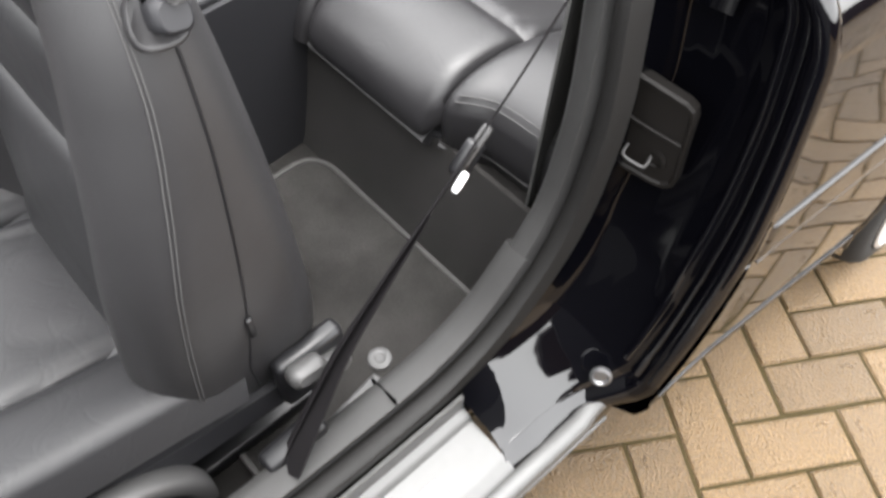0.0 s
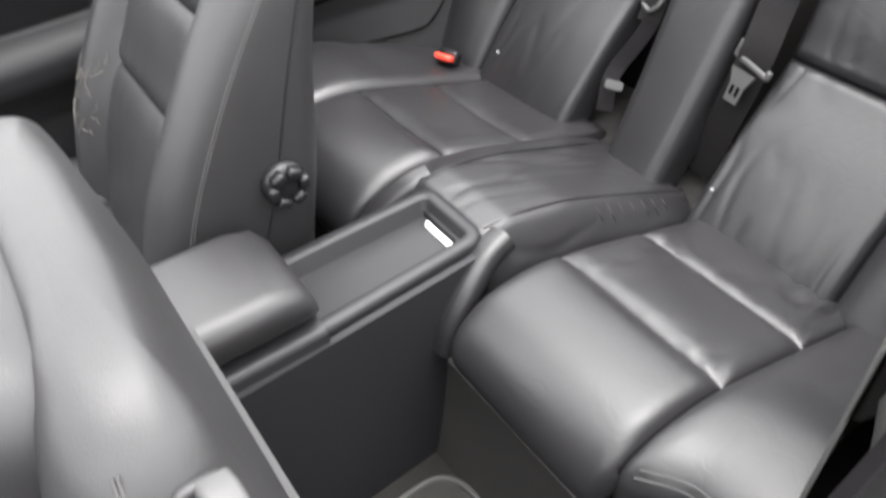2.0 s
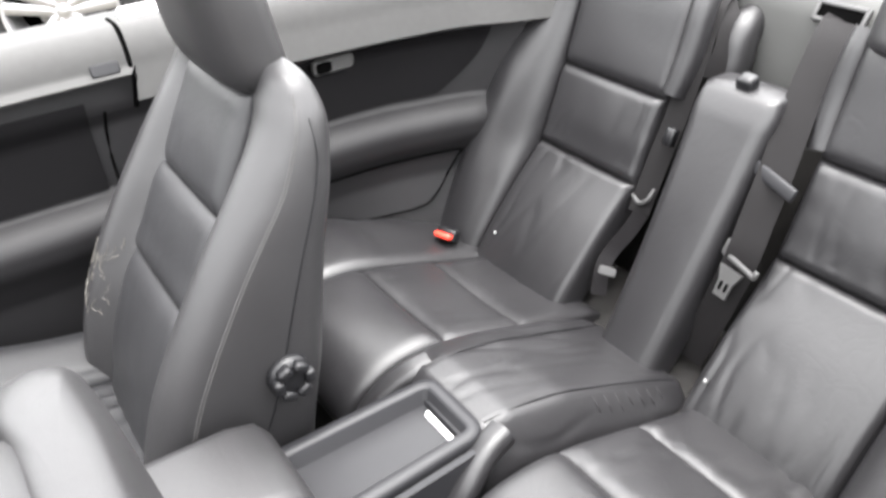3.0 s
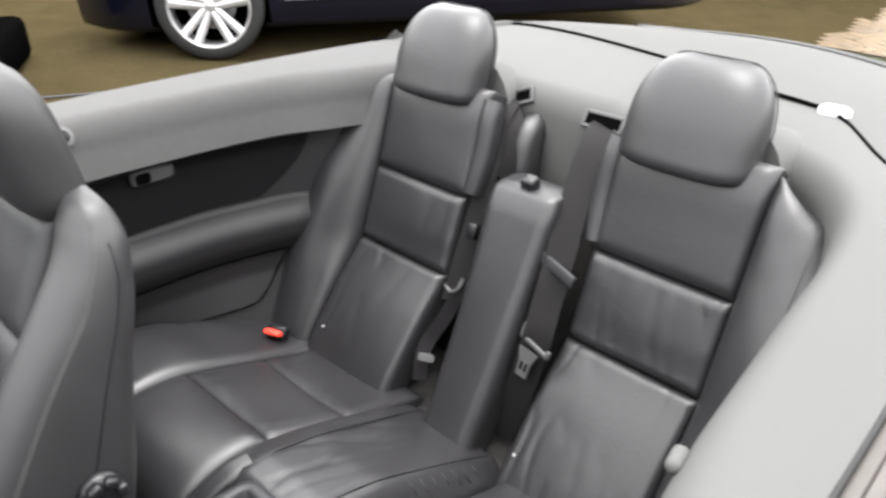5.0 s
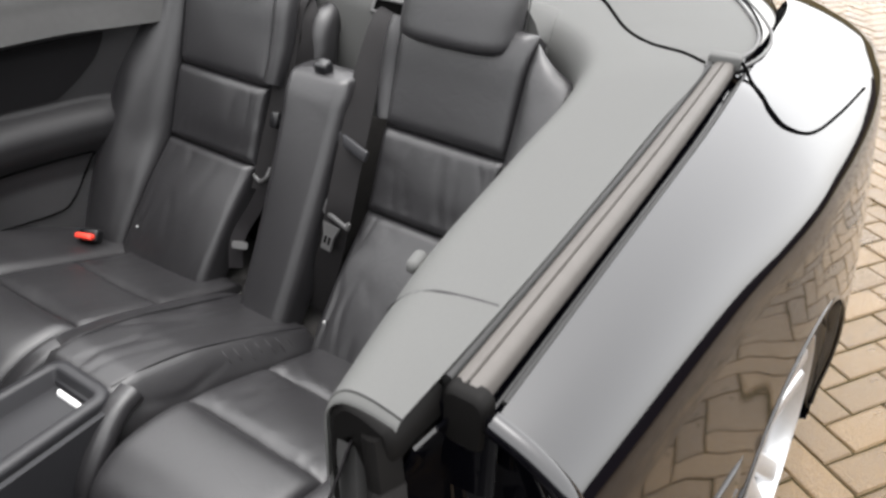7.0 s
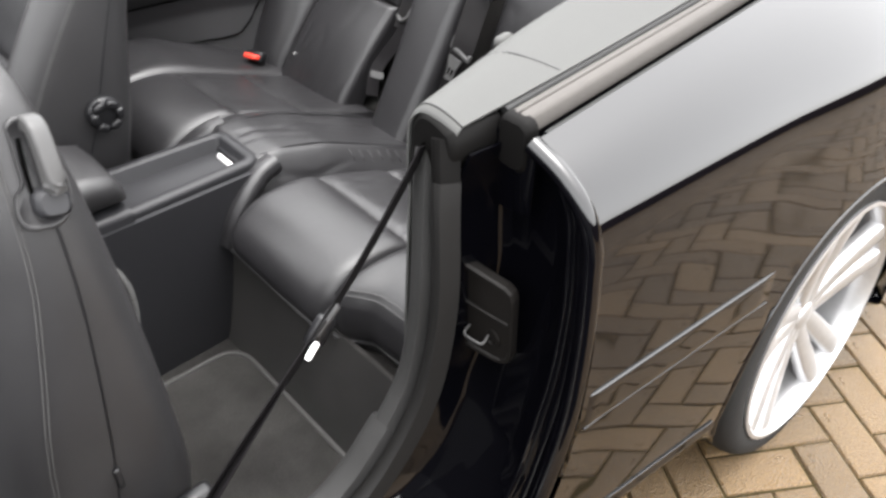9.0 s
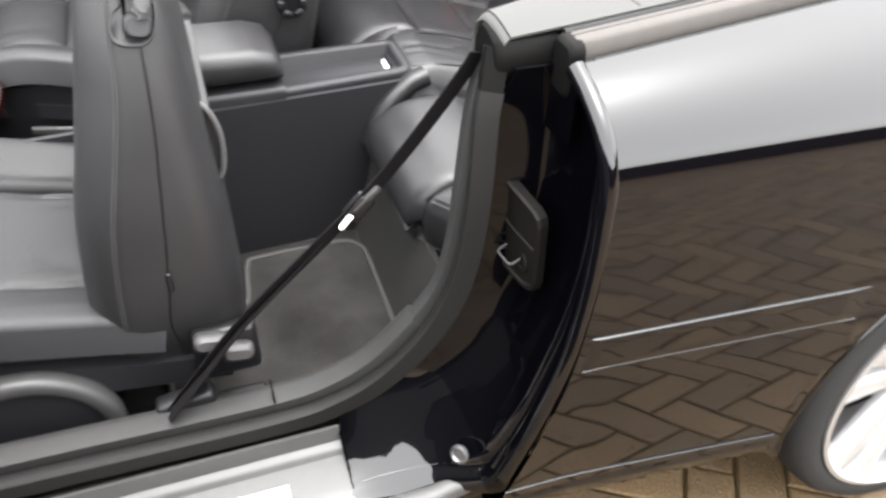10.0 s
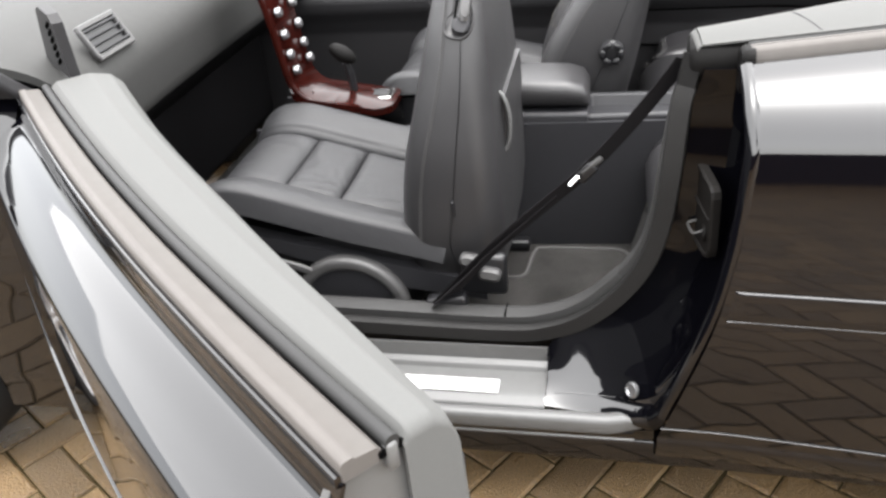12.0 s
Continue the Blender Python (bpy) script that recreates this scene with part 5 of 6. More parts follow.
def card_f(u, v):
    x = -1.6 + 2.38 * u
    z = 0.22 + 0.755 * v
    fade = min(1.0, max(0.0, (0.64 - x) / 0.08))
    arm = line_of((0.22, 0.0), (0.58, 0.0), (0.63, -0.02), (0.67, -0.045), (0.705, -0.048), (0.722, -0.035), (0.742, 0.012), (0.88, 0.02), (0.91, 0.0), (0.96, 0.0))(z)
    lean = 0.35 * max(0.0, 0.62 - z) * min(1.0, max(0.0, (x - 0.10) / 0.26))
    return (x, card_y(x) + arm * fade - lean, z)


part("card_panel", sheet(card_f, 100, 70, thick=0.01), DOORCARD, card)


def on_card(x, z, lift=0.003):
    p = V(*card_f((x + 1.6) / 2.38, (z - 0.22) / 0.755))
    return p + V(0, -lift, 0)


def card_patch(outline_f, lift):
    """A thin plate that follows the card; outline_f gives x from z at both ends."""
    return sheet(lambda u, v: on_card(*outline_f(u, v), lift), 24, 14, thick=0.004)


part("dark_inset", card_patch(lambda u, v: (-0.78 + 0.53 * u, 0.755 + 0.175 * v), 0.014), DARKCARD_FOOTSHADE, card, "dark inset panel")
part("dark_inset", card_patch(lambda u, v: (-0.10 + (0.70 - 0.12 * (1 - v) ** 2) * u, 0.752 + 0.14 * v + 0.012 * u), 0.014), DARKCARD_FOOTSHADE, card, "dark inset panel")
pocket = lambda u, v: (-0.10 + (0.61 - 0.10 * (1 - v) ** 1.5) * u, 0.508 + 0.122 * v)
part("pocket_panel", card_patch(pocket, 0.015), DOORCARD, card, "lower pocket panel")
edge = [on_card(*pocket(u, v), 0.018) for u, v in [(0, 1), (0.35, 1), (0.7, 1), (0.99, 1), (1, 0.9), (1, 0.5), (1, 0.15), (0.95, 0), (0.6, 0), (0, 0)]]
part("pocket_groove", tube(edge, 0.003, 80, 6, up=(0, 1, 0)), HOLE, card)
part("roll_groove", tube([on_card(x, 0.915, 0.014) for x in (-0.15, 0.1, 0.4, 0.6, 0.72)], 0.004, 60, 6), HOLE, card)
hm = Matrix.Translation(on_card(0.245, 0.882, 0.022)) @ Matrix.Rotation(radians(90), 4, "X")
part("door_handle", slab(0.10, 0.034, 0.012, 0.012, 0.004, hm), GREYPLASTIC, card, "grey inner door handle")
part("handle_cup", slab(0.035, 0.024, 0.004, 0.008, 0.001, hm @ Matrix.Translation((-0.024, 0, 0.011))), HOLE, card)
lock = Matrix.Translation((0.078, 1.615, 1.012)) @ Matrix.Rotation(radians(62), 4, "X")
part("lock_ring", turned([(0.012, 0.004), (0.014, 0.012), (0.022, 0.010), (0.024, 0.0)], 24, lock, caps=False), GREYPLASTIC, card, "round grey collar on the belt line")
part("lock_hole", turned([(0.013, 0.0), (0.013, 0.005), (0.005, 0.006)], 20, lock), HOLE, card)
part("roll_button", slab(0.05, 0.022, 0.006, 0.005, 0.002, Matrix.Translation((-0.20, 1.615, 0.985)) @ Matrix.Rotation(radians(70), 4, "X")), PLASTIC, card, "small rectangular button")
gap_line = []
for v in np.linspace(0.25, 0.85, 16):
    p = trim_section(DOOR_GAP, v, 0.06)
    gap_line.append(V(-0.155, p.y - 0.002 * v, p.z + 0.002))
part("door_gap", tube(gap_line + [on_card(-0.16, 0.90, 0.012)], 0.005, 90, 8, up=(1, 0, 0)), HOLE, card, "dark gap beside the door edge")
part("card_seam", tube([on_card(-0.218, 0.905, 0.012), on_card(-0.223, 0.86, 0.012), on_card(-0.228, 0.80, 0.012), on_card(-0.232, 0.72, 0.012)], 0.003, 40, 6, up=(1, 0, 0)), HOLE, card)
part("window_guide", box(0.09, 0.03, 0.02, 0.005, pose(-0.09, 1.70, 1.05, 0, 0, 4)), WHITE, card, "pale window guide on the belt line")

# ---- open door ----
door = thing("open_door", "black glossy car door standing open with grey top trim", "car door")
HINGE = V(-1.205, 0.118, 0)
END = V(-0.335, -0.695, 0)
along_door = (END - HINGE).normalized()
door_len = (END - HINGE).length
outward = V(along_door.y, -along_door.x, 0)
if outward.y > 0 or outward.x > 0:
    outward = -outward


def door_at(s, o, z):
    """s along the door from its hinge, o out to its painted side."""
    bow = 0.022 * math.sin(math.pi * min(1.0, max(0.0, s / door_len)))
    return HINGE + along_door * s + outward * (o + bow) + V(0, 0, z)


zd = line_of((0, 0.948), (door_len, 0.945))
skin_prof = [(0.058, -0.002), (0.062, -0.012), (0.066, -0.026), (0.074, -0.034), (0.105, -0.050), (0.134, -0.070), (0.146, -0.08), (0.153, -0.102), (0.157, -0.14), (0.163, -0.24), (0.168, -0.338), (0.171, -0.339), (0.171, -0.342), (0.168, -0.343), (0.165, -0.395), (0.155, -0.5), (0.14, -0.62), (0.10, -0.70)]
NP = len(skin_prof)
bm = sheet(lambda u, v: door_at(door_len * u, np.interp(v * (NP - 1), range(NP), [p[0] for p in skin_prof]), zd(0) - 0.012 + np.interp(v * (NP - 1), range(NP), [p[1] for p in skin_prof])), 30, 61, thick=0.004)
part("door_skin", bm, PAINT, door, "black gloss door skin")
inner_w = line_of((0, 0.122), (0.25 * door_len, 0.104), (0.55 * door_len, 0.090), (0.85 * door_len, 0.066), (door_len, 0.05))
top = [(-1.15, -0.34), (-1.12, -0.10), (-1.05, -0.03), (-0.9, -0.008), (-0.6, 0.004), (-0.1, 0.004), (0.0, -0.004)]
END_ROUND = 0.014


def trim_run(k):
    """Along the door top, over its rounded end and down: how far along, and how far down."""
    if k < 0.8:
        return (door_len - END_ROUND) * k / 0.8, 0.0
    if k < 0.9:
        g = (k - 0.8) / 0.1 * math.pi / 2
        return door_len - END_ROUND + END_ROUND * math.sin(g), END_ROUND * (1 - math.cos(g))
    return door_len, END_ROUND + 0.62 * (k - 0.9) / 0.1


def top_trim(u, v):
    run, down = trim_run(u)
    across, high = np.interp(v * 6, range(7), [p[0] for p in top]), np.interp(v * 6, range(7), [p[1] for p in top])
    return door_at(run, inner_w(run) * across, max(0.27, zd(0) - down + high))


bm = sheet(top_trim, 0, 0, thick=0.006, us=[0.8 * k / 30 for k in range(31)] + [0.8 + 0.1 * k / 8 for k in range(1, 9)] + [0.93, 0.96, 1.0], vs=[k / 42 for k in range(43)])
part("door_top_trim", bm, VINYL, door, "light grey soft door top")
door_steps = [door_len * k for k in (0.0, 0.2, 0.4, 0.6, 0.8, 0.998)]
part("belt_seal", rail([door_at(k, 0.009, zd(0) - 0.003) for k in door_steps], rounded(0.013, 0.016, 0.006, 4), 30), RUBBER, door, "dark grey rubber window seal")
part("seal_gap", rail([door_at(k, 0.010, zd(0) - 0.009) for k in door_steps], rounded(0.024, 0.008, 0.002, 2), 30), HOLE, door)
strip_prof = [(-0.019, -0.014), (-0.0185, 0.002), (-0.016, 0.0045), (-0.007, 0.005), (-0.005, 0.0025), (0.014, -0.001), (0.018, -0.004), (0.0185, -0.016)]
part("belt_strip", rail([door_at(k, 0.037, zd(0) + 0.001) for k in door_steps], strip_prof, 30), SEALSTRIP, door, "pale taupe window seal strip")
part("belt_moulding", rail([door_at(k, 0.0595, zd(0) - 0.011) for k in door_steps], rounded(0.006, 0.012, 0.0028, 4), 30), PAINT, door)
end_top = line_of((-0.012, 0.932), (0.058, 0.930), (0.075, 0.90), (0.105, 0.883), (0.143, 0.853))
part("strip_stop", box(0.012, 0.012, 0.03, 0.004, Matrix.Translation(door_at(door_len - 0.006, 0.010, 0.932)) @ Matrix.Rotation(radians(-43), 4, "Z")), SILL, door, "pale rubber stop at the end of the seal")
part("door_end", sheet(lambda u, v: door_at(door_len - 0.010 - 0.010 * u * u, -0.012 + 0.155 * u, 0.25 + (end_top(-0.012 + 0.155 * u) - 0.25) * v), 24, 12, thick=0.010), SILL, door, "grey plastic door end")
part("door_inner", sheet(lambda u, v: door_at(door_len * u, -inner_w(door_len * u) * 1.1, 0.25 + 0.64 * v), 4, 4, thick=0.012), DOORCARD, door)
# corner grille and mirror foot at the hinge end
gm = Matrix.Translation((-1.235, 0.20, 1.0)) @ Matrix.Rotation(radians(-42), 4, "Z") @ Matrix.Rotation(radians(90), 4, "X")
tri = [(-0.12, -0.055), (0.06, -0.055), (0.062, 0.05), (0.045, 0.065), (-0.02, 0.07), (-0.05, 0.06)]
part("corner_cover", loft([[gm @ V(a, b, z) for a, b in tri] for z in (-0.02, 0.0)]), DOORCARD, door, "dark corner cover with grille", smooth=False)
for k in range(6):
    part("grille_slot", box(0.034, 0.007, 0.004, 0.001, gm @ Matrix.Translation((0.022, -0.028 + 0.014 * k, 0.001)) @ Matrix.Rotation(radians(24), 4, "Z")), HOLE, door)
part("mirror_foot", loft([[V(-1.30 + a - 0.05 * t, 0.10 + b - 0.10 * t, 0.94 + 0.12 * t) for a, b in rounded(0.12, 0.05, 0.02, 4)] for t in np.linspace(0, 1, 5)]), DOORCARD, door, "black mirror foot")

# ---- sill ----
sill = thing("door_sill", "grey plastic door sill with a bright tread plate", "car sill")
sp = [(0.045, 0.24), (0.038, 0.262), (0.042, 0.284), (0.06, 0.29), (0.128, 0.298), (0.134, 0.308), (0.148, 0.314), (0.15, 0.35)]
bm = sheet(lambda u, v: (-1.35 + 1.055 * u, np.interp(v * 7, range(8), [p[0] for p in sp]), np.interp(v * 7, range(8), [p[1] for p in sp])), 6, 43, thick=0.005)
part("sill_cover", bm, SILL, sill)
part("tread_plate", slab(0.62, 0.036, 0.003, 0.002, 0.001, pose(-0.70, 0.078, 0.2985, 6, 0, 0)), BRUSHED, sill, "bright tread plate")
part("outer_sill", rail([V(-1.35, 0.03, 0.264), V(-0.6, 0.027, 0.264), V(-0.25, 0.026, 0.266), V(-0.175, 0.026, 0.266), V(-0.14, 0.032, 0.268)], rounded(0.03, 0.042, 0.012, 4), 40), SILL, sill, "grey outer sill lip")
tip = [(-0.145, 0.032, 0.268, 1.0), (-0.13, 0.030, 0.270, 0.85), (-0.115, 0.026, 0.273, 0.6), (-0.10, 0.02, 0.276, 0.35), (-0.085, 0.012, 0.279, 0.14)]
part("sill_tip", loft([[V(x, y + b * k, z + c * k) for b, c in rounded(0.03, 0.042, 0.012, 4)] for x, y, z, k in tip]), SILL, sill)
part("rocker_panel", sheet(lambda u, v: V(-1.35 + 1.30 * u, 0.018 + 0.05 * v * v, 0.262 - 0.085 * v), 60, 8, thick=0.004), PAINT, sill, "black gloss lower rocker")
part("sill_moulding", tube([V(-1.35, 0.018, 0.236), V(-0.5, 0.016, 0.236), V(-0.12, 0.012, 0.24)], 0.003, 20, 6), SILL, sill, "thin grey moulding")
part("rocker", rail([V(-1.4, 0.06, 0.19), V(-0.6, 0.06, 0.19), V(0.0, 0.055, 0.19), (0.4, 0.04, 0.19)], rounded(0.06, 0.08, 0.02, 4), 20), PAINT, sill)

# ---- front wing and wheel ----
FX = HUB_X - 2.64
wing_prof = [(0.13, 0.93), (0.09, 0.915), (0.05, 0.87), (0.025, 0.845), (0.01, 0.78), (-0.005, 0.66), (-0.008, 0.59), (0.0, 0.54), (0.012, 0.42), (0.022, 0.3), (0.04, 0.2)]
bm = sheet(lambda u, v: (-1.27 - 1.3 * u, np.interp(v * 10, range(11), [p[0] for p in wing_prof]) + 0.3 * max(0, u - 0.6) ** 2 - 0.02 * math.sin(math.pi * min(1, u * 1.2)), np.interp(v * 10, range(11), [p[1] for p in wing_prof]) - 0.16 * u * u * (1 - v)), 60, 50)
for vtx in bm.verts:
    d = math.hypot(vtx.co.x - FX, vtx.co.z - HUB_Z)
    if abs(d - ARCH) < 0.016 and vtx.co.z > 0.2:
        vtx.co.x, vtx.co.z = FX + (vtx.co.x - FX) * ARCH / d, HUB_Z + (vtx.co.z - HUB_Z) * ARCH / d
bmesh.ops.delete(bm, geom=[fc for fc in bm.faces if math.hypot(fc.calc_center_median().x - FX, fc.calc_center_median().z - HUB_Z) < ARCH - 0.002], context="FACES")
part("front_wing", bm, PAINT, car, "black gloss front wing")
part("bonnet", sheet(lambda u, v: (-1.7 - 0.85 * u, 0.13 + 1.59 * v, 0.95 - 0.14 * u * u + 0.03 * math.sin(math.pi * v)), 12, 12, thick=0.01), PAINT, car, "black gloss bonnet")
part("arch_back", box(0.8, 0.01, 0.7, 0.002, pose(FX, 0.2, 0.4)), HOLE, car)
wheel(FX, -0.03, HUB_Z, car)
# far wheels, nose and tail close the body
for x in (HUB_X, FX):
    wheel(x, 2 * MID + 0.035, HUB_Z, car, facing=1)
nose_line = lambda u: (-2.57 - 0.33 * max(0.0, math.sin(math.pi * u)) ** 0.6, 0.14 + 1.57 * u)
part("front_bumper", sheet(lambda u, v: V(nose_line(u)[0] + 0.10 * (1 - v) ** 3 - 0.02 * math.sin(math.pi * v), nose_line(u)[1], 0.80 - 0.60 * v), 30, 12, thick=0.01), PAINT, car, "black gloss front bumper")
part("rear_bumper", sheet(lambda u, v: V(1.90 + 0.13 * math.sin(math.pi * u) ** 0.6 + 0.05 * math.sin(math.pi * v), 0.36 + 1.13 * u, 0.95 - 0.72 * v), 30, 12, thick=0.01), PAINT, car, "black gloss rear bumper")

# ---- seat belts ----
front_belt = thing("seat_belt", "black front seat belt hanging across the door opening", "seat belt")
path = [V(-0.535, 0.215, 0.40), V(-0.50, 0.225, 0.435), V(-0.40, 0.235, 0.545), V(-0.235, 0.238, 0.70), V(-0.15, 0.232, 0.80), V(-0.075, 0.226, 0.905), V(-0.06, 0.225, 0.93)]
part("webbing", strap(path, 0.033, 0.002, 60, up=(-0.36, 0.9, 0.27)), BELT, front_belt)
fold_line = smooth_line([V(-0.545, 0.20, 0.405), V(-0.52, 0.206, 0.43), V(-0.47, 0.220, 0.475), V(-0.42, 0.229, 0.527), V(-0.35, 0.234, 0.592), V(-0.28, 0.2375, 0.658)], 40)
fold_side = V(0.52, 0.55, 0.65).cross(V(-0.75, 0.2, 0.62)).normalized()
part("webbing_fold", sheet(lambda u, v: fold_line[round(u * 39)] + fold_side * (v - 0.5) * (0.050 - 0.042 * u), 40, 4, thick=0.002), BELT, front_belt, "twisted foot of the belt")
part("stop_clip", box(0.052, 0.012, 0.014, 0.004, pose(-0.212, 0.236, 0.724, 20, -42, 0)), GREYPLASTIC, front_belt, "grey belt stop")
part("tongue", slab(0.028, 0.010, 0.003, 0.004, 0.001, pose(-0.243, 0.226, 0.696, 30, -48, 0)), CHROME, front_belt, "chrome belt tongue")
part("tongue_cover", box(0.03, 0.016, 0.045, 0.006, pose(-0.222, 0.238, 0.71, 0, 42, 0)), BLACKPLASTIC, front_belt)
part("belt_anchor", box(0.09, 0.035, 0.03, 0.008, pose(-0.515, 0.225, 0.405, 0, -10, 0)), BLACKPLASTIC, front_belt, "black plastic belt anchor")

left_belt = thing("seat_belt", "black rear seat belt with hanging grey buckle", "seat belt", group="rear seat belts")
path = [V(0.887, 0.90, 1.0), V(0.85, 0.890, 1.002), V(0.795, 0.872, 0.975), V(0.72, 0.850, 0.90), V(0.650, 0.828, 0.805), V(0.608, 0.819, 0.735), V(0.577, 0.814, 0.672), V(0.555, 0.832, 0.56), V(0.535, 0.86, 0.44)]
part("webbing", strap(path, 0.058, 0.002, 60, up=(-1, -0.35, 0.5)), REARBELT, left_belt)
gm = pose(0.640, 0.826, 0.801, 6, 20, -14)
part("belt_guide", box(0.010, 0.112, 0.024, 0.004, gm), PLASTIC, left_belt, "dark grey belt guide bar")
bm_at = pose(0.566, 0.810, 0.668, 4, 20, -14)
part("buckle_bar", join(box(0.008, 0.086, 0.010, 0.003, bm_at), box(0.008, 0.010, 0.030, 0.003, bm_at @ Matrix.Translation((0, 0.040, 0.012))), box(0.008, 0.010, 0.016, 0.003, bm_at @ Matrix.Translation((0, -0.040, 0.005)))), GREYPLASTIC, left_belt, "grey buckle bar")
tm = pose(0.552, 0.818, 0.632, 0, -68, -8)
part("tongue", loft([[tm @ V(x, y, z) for x, y in ((-0.028, -0.014), (0.0, -0.015), (0.026, -0.026), (0.026, 0.026), (0.0, 0.015), (-0.028, 0.014))] for z in (0.0, 0.004)]), GREYPLASTIC, left_belt, "grey belt tongue", smooth=False)
for k in (-1, 1):
    part("tongue_hole", slab(0.016, 0.006, 0.002, 0.002, 0.0005, tm @ Matrix.Translation((-0.008, 0.006 * k, 0.0035))), HOLE, left_belt)
right_belt = thing("seat_belt", "black rear seat belt, twisted, beside the far seat", "seat belt", group="rear seat belts")
path = [V(0.89, 1.14, 1.01), V(0.85, 1.128, 1.012), V(0.80, 1.112, 0.985), V(0.755, 1.10, 0.90), V(0.715, 1.098, 0.80), V(0.665, 1.095, 0.70), V(0.625, 1.09, 0.62)]
part("webbing", strap(path, 0.044, 0.002, 60, up=(-0.8, -0.5, 0.4)), REARBELT, right_belt)
loop_path = [V(0.85, 1.125, 1.0), V(0.82, 1.085, 0.97), V(0.795, 1.07, 0.92), V(0.77, 1.075, 0.87)]
part("webbing_loop", strap(loop_path, 0.04, 0.002, 24, up=(-0.6, -0.8, 0.2)), REARBELT, right_belt, "slack loop of the webbing")
tail = [V(0.628, 1.085, 0.62), V(0.60, 1.09, 0.585), V(0.565, 1.10, 0.545), V(0.535, 1.092, 0.52), V(0.51, 1.075, 0.475)]
part("webbing_tail", strap(tail, 0.032, 0.002, 30, up=(-0.7, -0.6, 0.5)), BELT, right_belt, "twisted tail of the webbing")
part("buckle_bar", tube([V(0.648, 1.075, 0.672), V(0.634, 1.078, 0.652), V(0.628, 1.095, 0.640), V(0.632, 1.115, 0.650)], 0.005, 16, 8), GREYPLASTIC, right_belt)
part("tongue", slab(0.018, 0.036, 0.004, 0.006, 0.001, pose(0.528, 1.072, 0.528, 20, -60, 20)), GREYPLASTIC, right_belt)
part("belt_guide", box(0.02, 0.022, 0.036, 0.005, pose(0.682, 1.078, 0.775, 0, 20, 0)), BLACKPLASTIC, right_belt)
buckle = thing("belt_buckle", "red-topped belt buckle beside the far rear seat", "belt buckle")
part("housing", box(0.03, 0.05, 0.03, 0.006, pose(0.40, 1.452, 0.480, 0, 30, 20)), BLACKPLASTIC, buckle)
part("red_button", box(0.020, 0.044, 0.014, 0.005, pose(0.380, 1.444, 0.489, 0, 30, 20)), RED, buckle)
for y, x, roll in ((0.905, 0.884, 0), (1.14, 0.884, 25)):
    slot = thing("belt_slot", "black belt slot in the trim behind the seats", "belt slot", group="belt slots")
    m = pose(x - 0.004, y, 1.008, 0, -58, 0) @ pose(0, 0, 0, 0, 0, 90 + roll)
    part("bezel", join(*[box(*a, 0.002, m @ Matrix.Translation(b)) for a, b in (((0.095, 0.008, 0.012), (0, 0.015, 0)), ((0.095, 0.008, 0.012), (0, -0.015, 0)), ((0.008, 0.038, 0.012), (0.045, 0, 0)), ((0.008, 0.038, 0.012), (-0.045, 0, 0)))]), GREYPLASTIC, slot)
    part("gap", box(0.085, 0.026, 0.006, 0.001, m), HOLE, slot)

# ---- floor mat ----
mat_at = [(-0.56, 0.27), (-0.30, 0.27), (-0.12, 0.27), (-0.112, 0.28), (-0.112, 0.40), (-0.112, 0.60), (-0.112, 0.69), (-0.118, 0.72), (-0.134, 0.742), (-0.16, 0.752), (-0.22, 0.752), (-0.355, 0.75), (-0.372, 0.738), (-0.38, 0.70), (-0.388, 0.625), (-0.40, 0.606), (-0.42, 0.60), (-0.55, 0.60), (-0.56, 0.59), (-0.56, 0.40)]
mat_line = smooth_line([(x, y, 0.214) for x, y in mat_at + mat_at[:1]], 200)[:-1]
floor_mat = thing("floor_mat", "dark carpet floor mat with grey piped edge", "floor mat")
part("mat_carpet", loft([[V(p.x, p.y, z) for p in mat_line] for z in (0.204, 0.213)]), MAT, floor_mat)
part("mat_piping", tube([p for p in mat_line] + [mat_line[0]], 0.005, 200, 8), PIPING, floor_mat, "grey piped edge")
part("mat_stud", turned([(0.02, 0.0), (0.02, 0.006), (0.012, 0.009), (0.006, 0.006)], 20, Matrix.Translation((-0.305, 0.325, 0.212))), GREYPLASTIC, floor_mat, "grey mat fastener")
bracket = thing("slide_bracket", "steel seat slide end on the carpet", "seat slide")
part("rail", box(0.14, 0.02, 0.02, 0.003, pose(-0.40, 0.285, 0.225, 0, 0, 8)), GREYPLASTIC, bracket)
part("rail", box(0.12, 0.018, 0.024, 0.003, pose(-0.40, 0.255, 0.225, 0, 0, 8)), BLACKPLASTIC, bracket)

